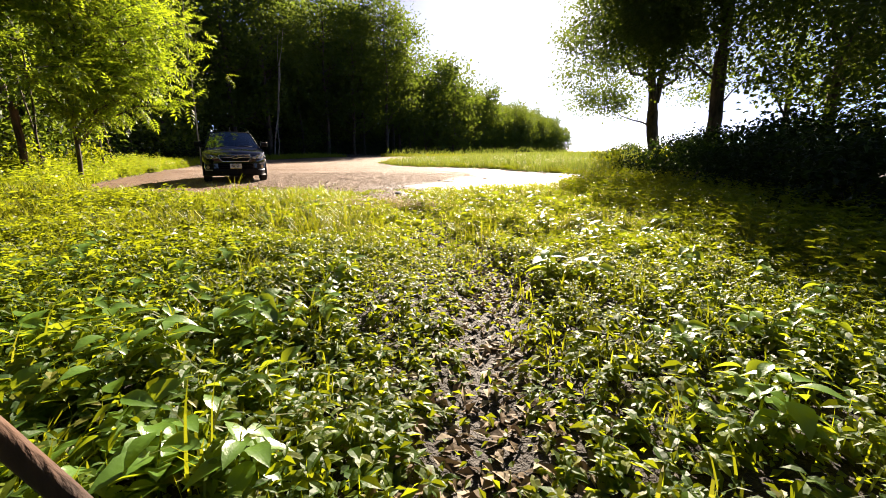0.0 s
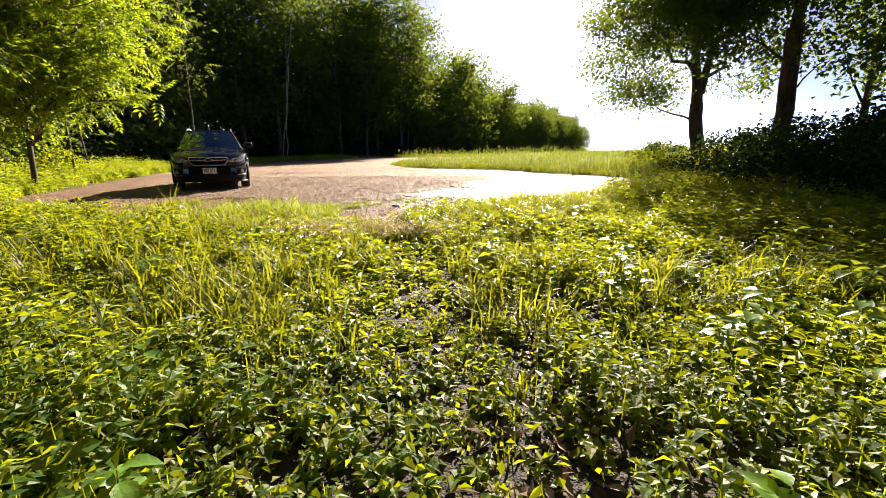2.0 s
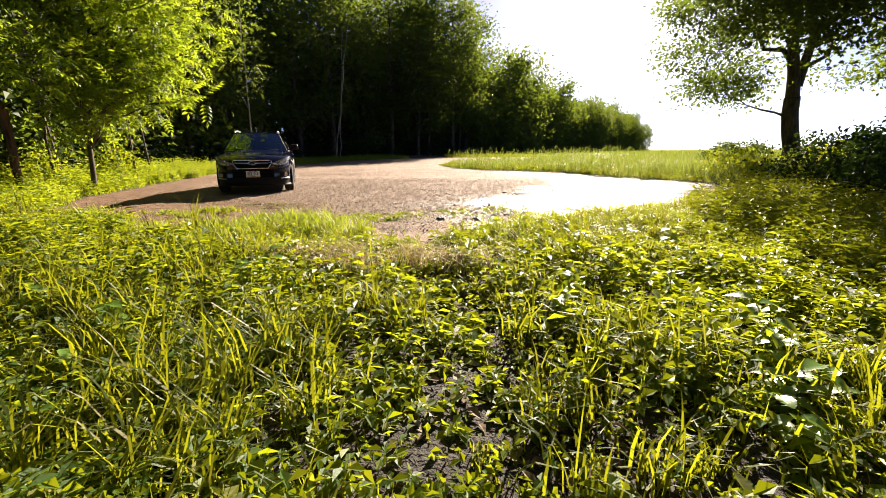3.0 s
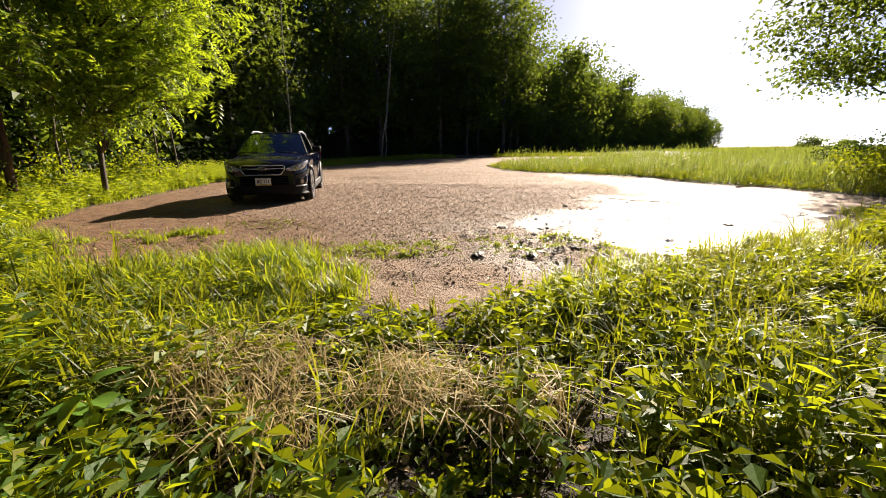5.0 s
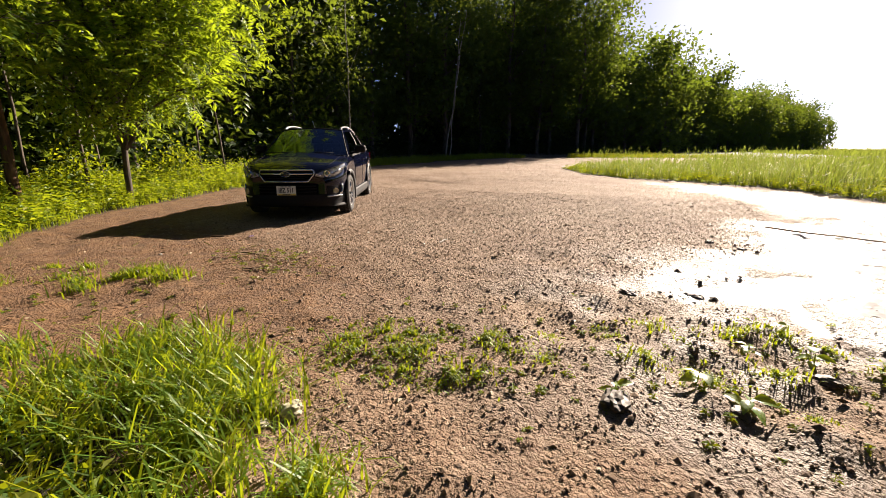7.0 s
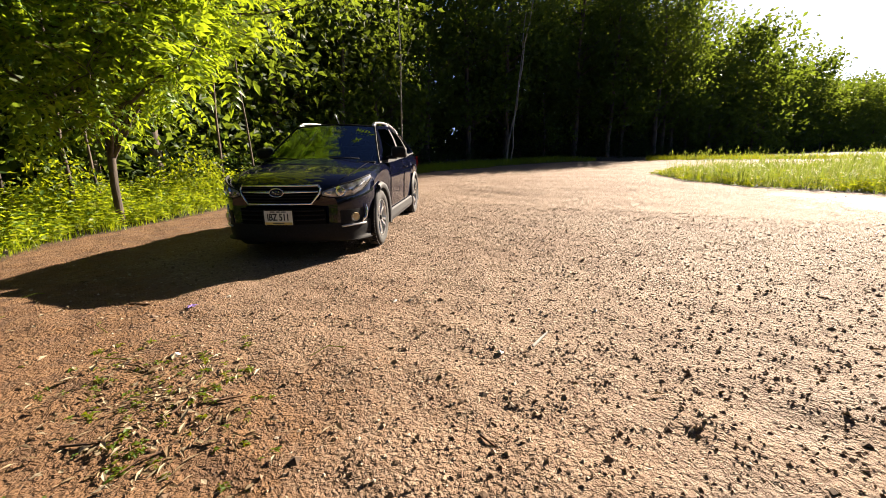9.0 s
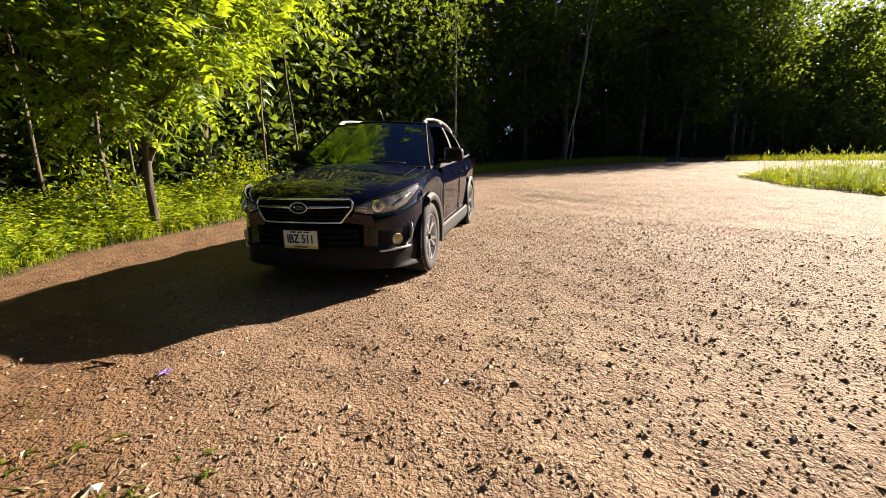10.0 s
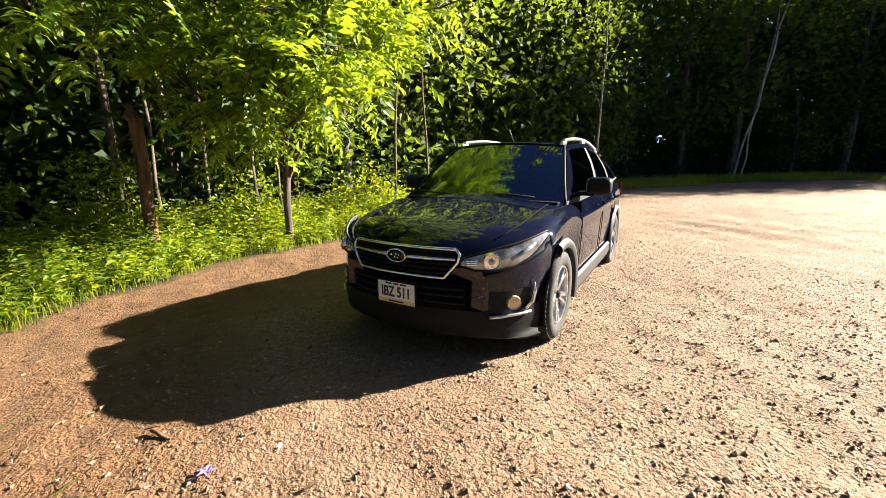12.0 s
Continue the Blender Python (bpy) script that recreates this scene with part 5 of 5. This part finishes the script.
def weed_field(x, y, h, per, L, ratio=.42, fine=True):
    """Leafy weeds: pairs of leaves up a stem."""
    n = len(x)
    base = on_ground(x, y)
    k = np.arange(per)
    a0 = RNG.uniform(0, 2 * np.pi, n)
    ang = a0[:, None] + (k // 2)[None] * 1.57 + (k % 2)[None] * np.pi + RNG.normal(size=(n, per)) * .3
    frac = np.clip(.30 + .70 * (k // 2 + .5)[None] / (per / 2) + RNG.normal(size=(n, per)) * .04, .1, 1)
    leanv = RNG.normal(size=(n, 1, 2)) * .18
    P = np.repeat(base[:, None], per, 1)
    P[..., 2] += frac * h[:, None]
    P[..., :2] += leanv * (frac * h[:, None])[..., None]
    out = np.stack([np.cos(ang), np.sin(ang), RNG.uniform(-.25, .45, (n, per))], -1)
    ll = L[:, None] * RNG.uniform(.75, 1.2, (n, per)) * np.where(frac > .88, .65, 1)
    up = np.tile([0, 0, 1.0], (n * per, 1)) + RNG.normal(size=(n * per, 3)) * .25
    args = (P.reshape(-1, 3), unit(out).reshape(-1, 3), up, ll.ravel(), ll.ravel() * ratio)
    lv = {2: full_leaves, 1: leaves, 0: simple_leaves}[int(fine)](*args)
    st = blades(base, h, np.full(n, .005), RNG.uniform(0, .1, n))
    return joined([lv, st])


# low weeds over the near ground
x = np.concatenate([RNG.uniform(-7.5, 6.5, 21000), RNG.uniform(-3, 3.2, 7000)])
y = np.concatenate([RNG.uniform(.4, 9.5, 21000), RNG.uniform(.5, 4.2, 7000)])
edge = lot_in(x, y)
left = np.clip((-.2 - x) / 1.0, 0, 1) * np.clip((5.6 - y) / 2.5, 0, 1)
right = np.clip((x - 1.2) / 1.0, 0, 1)
dens = .45 + .30 * (y > 4.4) + np.where(y < 2.6, .30, .7) * np.maximum(left, .8 * right) + .3 * vnoise(x, y, .8) - .4 * trail(x, y)
ok = (edge < -.25) & (RNG.uniform(0, 1, len(x)) < dens) & (np.hypot(x, y) > .5)
x, y = x[ok], y[ok]
big = np.maximum(np.clip((-.3 - x) / 1.2, 0, 1) * np.clip((4.8 - y) / 2.5, 0, 1), .8 * np.clip((y - 4.4) / 1.5, 0, 1) * (1 + vnoise(x + 7, y, .7)))
h = RNG.uniform(.05, .17, len(x)) * (1 + .7 * big) * (1 + .6 * vnoise(x, y, .5)) * (1 - .6 * trodden(x, y))
L = RNG.uniform(.04, .085, len(x)) * (1 + .35 * big)
reach = np.hypot(x, y)
v, f = joined([weed_field(x[s], y[s], h[s], 8, L[s], .5, fine) for s, fine in ((reach < 2.7, 2), ((reach >= 2.7) & (reach < 3.9), 1), (reach >= 3.9, 0))])
tagged(new("weeds", mesh_of("weeds", v, f, HERB)), "low leafy green weeds covering the damp ground", "weeds", kind="stuff")

# sparse trampled weeds growing out of the mud
x = np.concatenate([RNG.normal(-1.2, .36, 130), RNG.normal(.6, .75, 120), RNG.normal(-3.6, .8, 60)])
y = np.concatenate([RNG.normal(9.42, .22, 130), RNG.normal(9.75, .4, 120), RNG.normal(9.3, .35, 60)])
v, f = weed_field(x, y, RNG.uniform(.01, .04, len(x)), 8, RNG.uniform(.02, .045, len(x)), .5, 1)
tagged(new("trampled_weeds", mesh_of("trampled_weeds", v, f, HERB)), "trampled small weeds growing out of wet mud", "weeds", kind="stuff")

# leafy herbs along the meadow's edge
x, y = scatter(-2.5, 12, 15.4, 34, 14000)
edge = lot_in(x, y)
ok = (edge < -.05) & (edge > -RNG.exponential(1.1, len(x)) - .1) & (RNG.uniform(0, 1, len(x)) < .75 + .6 * vnoise(x, y, .8))
x, y, edge = x[ok], y[ok], edge[ok]
v, f = weed_field(x, y, RNG.uniform(.14, .42, len(x)) * np.clip(.5 - edge * .7, .5, 1.3), 10, RNG.uniform(.06, .13, len(x)), fine=False)
tagged(new("meadow_herbs", mesh_of("meadow_herbs", v, f, HERB)), "leafy green herbs along the meadow edge", "weeds", kind="stuff")

# taller weeds on the verge by the wood
x, y = scatter(-12.5, -6.6, 8, 26, 11000)
edge = lot_in(x, y)
ok = (edge < -.12) & (edge > -2.4)
x, y, edge = x[ok], y[ok], edge[ok]
v, f = weed_field(x, y, RNG.uniform(.22, .60, len(x)) * np.clip(.6 - edge * .6, .6, 1.25), 12, RNG.uniform(.07, .13, len(x)), fine=False)
tagged(new("verge_weeds", mesh_of("verge_weeds", v, f, LIT_LEAF)), "knee-high green weeds beside the wood", "weeds", kind="stuff")

# weeds at the foot of the right bank
x, y = scatter(2.6, 9, .6, 16, 4600)
ok = (lot_in(x, y) < -.3) & (x > 2.6 + .12 * y)
x, y = x[ok], y[ok]
v, f = weed_field(x, y, RNG.uniform(.2, .5, len(x)), 10, RNG.uniform(.06, .12, len(x)), fine=False)
tagged(new("bank_weeds", mesh_of("bank_weeds", v, f, HERB)), "tall weeds at the foot of the bank", "weeds", kind="stuff")


# broad-leaved plants that stand out singly
def ovate(p, d, length):
    """A toothed oval leaf, folded along its rib and curling down."""
    s = unit(np.cross(d, np.array([0, 0, 1.0]) + RNG.normal(size=3) * .2))
    n = np.cross(s, d)
    rows = []
    for k, (t, w) in enumerate(((0, .02), (.08, .24), (.18, .42), (.30, .54), (.42, .58), (.54, .53), (.66, .43), (.78, .30), (.90, .15), (1, .01))):
        c = p + d * length * t - n * length * .38 * t * t
        half = s * length * w * .5 * (1.06 if k % 2 else .95)
        rows += [c - half + n * length * w * .16, c, c + half + n * length * w * .16]
    f = [(3 * k + j, 3 * k + j + 1, 3 * k + j + 4, 3 * k + j + 3) for k in range(9) for j in range(2)]
    return np.array(rows), np.array(f)


def broad_plant(n_leaf, h, L):
    ang = np.arange(n_leaf) * 2.4 + RNG.normal(size=n_leaf) * .2
    frac = np.linspace(.3, 1, n_leaf)
    P = np.stack([.01 * np.cos(ang), .01 * np.sin(ang), frac * h], 1)
    D = unit(np.stack([np.cos(ang), np.sin(ang), RNG.uniform(-.25, .75, n_leaf)], 1))
    stem = tube([(0, 0, -.02), (.005, 0, h * .5), (0, .006, h)], [.004, .0035, .002], 6)
    ll = L * RNG.uniform(.75, 1.15, n_leaf)
    lvs = []
    for k in range(n_leaf):
        lvs.append(mesh_of("leaf", *ovate(P[k], D[k], ll[k]), BROAD, True))
    return mesh_of("stem", *stem, HERB, True), lvs


KINDS = [broad_plant(10, .17, .095), broad_plant(8, .11, .08), broad_plant(12, .23, .09), broad_plant(9, .22, .125), broad_plant(7, .16, .115), broad_plant(5, .07, .09)]
MUD_PLANTS = [(.79, 9.95), (1.10, 10.0), (.77, 10.42), (.15, 9.53), (.33, 9.41), (1.5, 10.3), (.5, 10.0), (-.23, 9.3), (1.9, 10.1)]
made = {}
for k in range(230 + 76 + len(MUD_PLANTS)):
    while True:
        if k >= 306:
            px, py = MUD_PLANTS[k - 306]
            break
        if k >= 230:
            px, py = (RNG.uniform(-2.2, -.42), RNG.uniform(.9, 2.2)) if k < 292 else (RNG.uniform(1.0, 2.2), RNG.uniform(1.2, 2.8))
        elif k < 120:
            px, py = RNG.uniform(-3.0, -.3), RNG.uniform(.75, 3.8)
        elif k < 185:
            px, py = RNG.uniform(1.0, 3.2), RNG.uniform(1.0, 5.0)
        else:
            px, py = RNG.uniform(-2.5, 3.5), RNG.uniform(4.0, 7.6)
        if float(trail(px, py)) < .6 and abs(px - .15) > .5:
            break
    kind = 5 if k >= 306 else int(RNG.integers(3, 5)) if k >= 230 else int(RNG.integers(3))
    place = Matrix.LocRotScale((px, py, float(ground_z(px, py))), Euler((RNG.normal() * .12, RNG.normal() * .12, RNG.uniform(0, 6.28))), [RNG.uniform(.75, 1.25)] * 3)
    if kind not in made:
        plant = thing("broadleaf_weed", "broad-leaved green weed rising above the grass", "plant", place, "broad-leaved weeds")
        part("stem", KINDS[kind][0], None, plant)
        for me in KINDS[kind][1]:
            part("leaf", me, None, plant)
        made[kind] = plant
    else:
        copy_thing(made[kind], place)

# dead leaves on the trail and bits on the gravel
y = .6 + 6.9 * RNG.uniform(0, 1, 1500) ** 1.7
x = np.interp(y, [-3, 0, 1.2, 2.2, 3.2, 4.5, 6, 8, 9], [.05, .1, .25, .5, .75, .7, .2, -.3, -.4]) + RNG.normal(size=1500) * .25
P = on_ground(x, y, .008)
D = rand_dirs(1500)
D[:, 2] *= .25
v, f = leaves(P, unit(D), np.tile([0, 0, 1.0], (1500, 1)) + rand_dirs(1500) * .4, RNG.uniform(.04, .11, 1500), RNG.uniform(.02, .05, 1500), .1, .12)
tagged(new("leaf_litter", mesh_of("leaf_litter", v, f, LITTER)), "pale dead leaves on the muddy trail", "leaves", kind="stuff")
x, y = scatter(-8, 1.5, 8.4, 13, 1500)
ok = (lot_in(x, y) > .1) & (np.minimum(np.hypot(x + 4.3, y - 9.8), np.hypot(x + 6.3, y - 11) + .4) < .8 + RNG.exponential(.9, 1500))
x, y = x[ok], y[ok]
n = len(x)
D = rand_dirs(n)
D[:, 2] *= .2
v, f = leaves(on_ground(x, y, .012), unit(D), np.tile([0, 0, 1.0], (n, 1)) + rand_dirs(n) * .3, RNG.uniform(.025, .075, n), RNG.uniform(.01, .035, n), .1, .15)
tagged(new("lot_litter", mesh_of("lot_litter", v, f, LITTER)), "scattered dry leaf bits on the gravel", "leaves", kind="stuff")


# torn stems and leaf bits washed together on the earth beside the car
cx, cy = np.array([-3.7, -3.45, -3.8, -3.2, -3.35, -4.0]), np.array([10.6, 10.7, 10.9, 10.5, 10.3, 10.6])
pick = RNG.integers(0, 6, 450)
x, y = cx[pick] + RNG.normal(size=450) * .24, cy[pick] + RNG.normal(size=450) * .17
D = rand_dirs(450)
D[:, 2] *= .15
v, f = leaves(on_ground(x, y, .010), unit(D), np.tile([0, 0, 1.0], (450, 1)) + rand_dirs(450) * .3, RNG.uniform(.02, .08, 450), RNG.uniform(.006, .022, 450), .05, .06)
tagged(new("washed_litter", mesh_of("washed_litter", v, f, LITTER)), "torn stems and leaf bits washed together", "leaves", kind="stuff")
x, y = cx[pick[:130]] + RNG.normal(size=130) * .25, cy[pick[:130]] + RNG.normal(size=130) * .17
v, f = weed_field(x, y, RNG.uniform(.008, .03, 130), 6, RNG.uniform(.02, .045, 130), .45, 1)
tagged(new("lot_seedlings", mesh_of("lot_seedlings", v, f, HERB)), "tiny green seedlings on the bare earth", "weeds", kind="stuff")


# ---- gravel ----
def stones(x, y, r, flat=.62, rough=.15):
    n = len(x)
    base = np.array([(1, 0, 0), (0, 1, 0), (-1, 0, 0), (0, -1, 0), (0, 0, 1), (0, 0, -1)], float)
    a = RNG.uniform(0, 6.28, n)
    c, s = np.cos(a), np.sin(a)
    v = base[None] * RNG.uniform(.55, 1.25, (n, 6, 1)) * np.array([1, 1, flat])
    v = np.stack([v[..., 0] * c[:, None] - v[..., 1] * s[:, None], v[..., 0] * s[:, None] + v[..., 1] * c[:, None], v[..., 2]], -1) + RNG.normal(size=(n, 6, 3)) * rough
    v = v * r[:, None, None] + on_ground(x, y, 0)[:, None] + np.array([0, 0, .2])[None, None] * r[:, None, None]
    t = np.array([[0, 1, 4], [1, 2, 4], [2, 3, 4], [3, 0, 4], [1, 0, 5], [2, 1, 5], [3, 2, 5], [0, 3, 5]])
    return v.reshape(-1, 3), (t[None] + 6 * np.arange(n)[:, None, None]).reshape(-1, 3)


x, y = scatter(-8.5, 2.6, 8.2, 18, 100000)
ok = (lot_in(x, y) > .05) & (pool_in(x, y) < -.1) & (RNG.uniform(0, 1, len(x)) < (1 - .85 * bare_earth(x, y)) * np.clip(1.25 - np.hypot(x + 2.6, y - 12) / 8, .1, 1))
x, y = x[ok], y[ok]
v, f = stones(x, y, np.minimum(.024, RNG.lognormal(-5.0, .42, len(x))))
tagged(new("gravel", mesh_of("gravel", v, f, STONE)), "loose tan gravel stones on the lot", "gravel", kind="stuff")
# clods of mud in the puddle and at its rim
x, y = scatter(-.7, 5.2, 8.9, 15.5, 3600)
ok = (lot_in(x, y) > .1) & (np.exp(-(np.hypot((x - .9) * .75, (y - 10.1) * 1.1) / 1.6) ** 2) + .45 * np.clip(pool_in(x, y) + .6, 0, .6) > RNG.uniform(.3, 1.3, len(x))) & (vnoise(x, y, .5) > -.05)
v, f = stones(x[ok], y[ok], np.clip(RNG.lognormal(-4.3, .55, ok.sum()), .006, .05), .42, .08)
CLOD = plain("wet_clod", (.050, .033, .021), .6, 0, .5, 40)
tagged(new("mud_clods", mesh_of("mud_clods", v, f, CLOD)), "dark wet mud clods round the puddle", "mud", kind="stuff")


x, y = scatter(-5.5, 3.0, 8.3, 12, 9000)
ok = (lot_in(x, y) > .05) & (RNG.uniform(0, 1, len(x)) < np.clip(1.15 - np.hypot(x + .8, y - 9.6) / 2.6, .0, 1)) & (pool_in(x, y) < .2)
v, f = stones(x[ok], y[ok], np.clip(RNG.lognormal(-5.0, .5, ok.sum()), .004, .028), .5, .1)
EARTH = plain("earth_clod", (.10, .060, .034), .9, 0, .5, 40)
tagged(new("earth_clods", mesh_of("earth_clods", v, f, EARTH)), "brown crumbs of churned earth on the lot", "earth", kind="stuff")


# ---- single things ----
def stick(name, label, pts, r0, r1, mat):
    v, f = tube(pts, np.linspace(r0, r1, len(pts)), 8)
    ob = tagged(new(name, mesh_of(name, v, f, mat, True)), label, "stick")
    return ob


stick("fallen_stick", "thin dark stick lying in the puddle", wobble((2.05, 14.7, .0), (3.25, 13.75, .01), 7, .02), .013, .007, DEADWOOD)
stick("fallen_branch", "brown weathered branch leaning in the weeds", wobble((-.76, .545, .90), (-.30, .58, -.02), 7, .006), .015, .022, BRANCH)
tw = Vector((-2.12, 12.02, float(ground_z(-2.12, 12.02)) + .008))
stick("twig", "short pale twig lying on the gravel", [tw + Vector((-.02, -.11, 0)), tw + Vector((0, 0, .012)), tw + Vector((.005, .11, .0))], .010, .006, BIRCH)
PETAL = plain("violet_petal", (.22, .15, .5), .6, 0, .2, 60)
v, f = leaves(np.tile([-4.61, 11.41, float(ground_z(-4.61, 11.41)) + .006], (5, 1)), unit(np.array([[math.cos(a), math.sin(a), .2] for a in np.arange(5) * 1.257])), np.tile([0, 0, 1.0], (5, 1)), np.full(5, .045), np.full(5, .02), .1, .1)
tagged(new("fallen_flower", mesh_of("fallen_flower", v, f, PETAL)), "small violet flower lying on the gravel", "flower")

chip_z = float(ground_z(-5.030, 11.256))
stick("wood_chip", "flat dark wood chip lying on the gravel", [(-5.100, 11.226, chip_z + .008), (-5.030, 11.256, chip_z + .010), (-4.960, 11.286, chip_z + .008)], .012, .009, DEADWOOD)
PALE = plain("pale_stone", (.62, .58, .52), .7, 0, .15, 60)
for k, (px, py, r) in enumerate(((-3.96, 10.93, .030), (-4.62, 11.72, .022), (-2.28, 11.75, .026), (-1.9, 12.6, .024), (-3.3, 12.2, .020), (-4.9, 10.4, .028))):
    v, f = stones(np.array([px]), np.array([py]), np.array([r]))
    tagged(new("stone", mesh_of("stone", v, f, PALE)), "pale flat stone lying on the gravel", "stone", "loose pale stones")
for k, (px, py) in enumerate(((-4.35, 10.72), (-5.6, 10.55), (-3.1, 11.4), (-4.9, 10.95), (-6.1, 10.9))):
    a = k * 1.9
    ob = stick("straw_stalk", "bent yellow grass stalk lying on the gravel", [(px, py, .012), (px + .09 * math.cos(a), py + .09 * math.sin(a), .03), (px + .2 * math.cos(a + .4), py + .2 * math.sin(a + .4), .012 if k < 3 else -.02)], .003, .002, GRASS)
    ob.data.transform(Matrix.Translation((0, 0, float(ground_z(px, py)))))


def lump(name, label, category, at, size, mat, group=""):
    """A rough rounded clod or stone, flat underneath."""
    bm = bmesh.new()
    bmesh.ops.create_icosphere(bm, subdivisions=3, radius=1)
    for v in bm.verts:
        d = v.co.normalized()
        k = 1 + .16 * math.sin(5 * d.x + 3 * at[0]) * math.cos(4 * d.y + at[1]) + .10 * math.sin(11 * d.y + 7 * d.z + at[0]) + RNG.normal() * .035
        v.co = Vector((d.x * size[0], d.y * size[1], max(-.25, d.z) * size[2])) * k
    me = bpy.data.meshes.new(name)
    bm.to_mesh(me)
    bm.free()
    me.materials.append(mat)
    me.transform(Matrix.Translation((at[0], at[1], float(ground_z(at[0], at[1])) + .2 * size[2])) @ Matrix.Rotation(at[0] * 7, 4, "Z"))
    return tagged(new(name, me), label, category, group)


CHALK = plain("chalky_stone", (.36, .33, .24), .85, 0, .35, 25)
for px, py, a, b, c in ((-1.74, 8.62, .06, .045, .035), (-1.62, 8.66, .055, .05, .045), (-1.68, 8.54, .03, .03, .02)):
    lump("chalky_stone", "pale rough stone among the grass at the mud edge", "stone", (px, py), (a, b, c), CHALK, "pale rough stones")
for px, py, r in ((-.08, 10.9, .075), (.46, 11.12, .07), (.60, 11.14, .05), (-.23, 9.22, .09), (.82, 9.85, .07), (.30, 9.36, .07), (2.6, 12.4, .09), (3.3, 12.0, .10), (1.0, 13.2, .06), (1.3, 13.0, .05)):
    lump("mud_clod", "dark wet lump of mud in the puddle", "mud", (px, py), (r, r * .7, r * .34), CLOD, "large mud lumps")
for k, (px, py, length) in enumerate(((-3.6, 10.28, .22), (-3.4, 10.6, .16), (-3.9, 10.75, .2), (-3.2, 10.45, .13), (-2.12, 11.1, .10), (-3.3, 10.75, .12), (-5.2, 10.95, .2))):
    a, gz = .5 + k * 1.3, float(ground_z(px, py))
    stick("twig", "short dark twig lying on the bare earth", [(px, py, gz + .006), (px + .5 * length * math.cos(a), py + .5 * length * math.sin(a), gz + .014), (px + length * math.cos(a + .15), py + length * math.sin(a + .15), gz + .006)], .006, .003, DEADWOOD)

# the weedy ground goes on behind the start and towards the wood
x, y = scatter(-12, 9, -6, 9, 26000)
ok = ((y < .7) | (x < -7.8)) & (np.abs(x - .05) > .35) & (lot_in(x, y) < -.2) & (np.hypot(x, y) > .6) & (RNG.uniform(0, 1, len(x)) < np.clip(1.2 - .1 * np.maximum(0, -y), .3, 1) + .3 * vnoise(x, y, .9))
x, y = x[ok], y[ok]
v, f = weed_field(x, y, RNG.uniform(.06, .2, len(x)), 6, RNG.uniform(.06, .11, len(x)), .5, 0)
tagged(new("weeds", mesh_of("weeds", v, f, HERB)), "low leafy weeds under the trees", "weeds", kind="stuff")
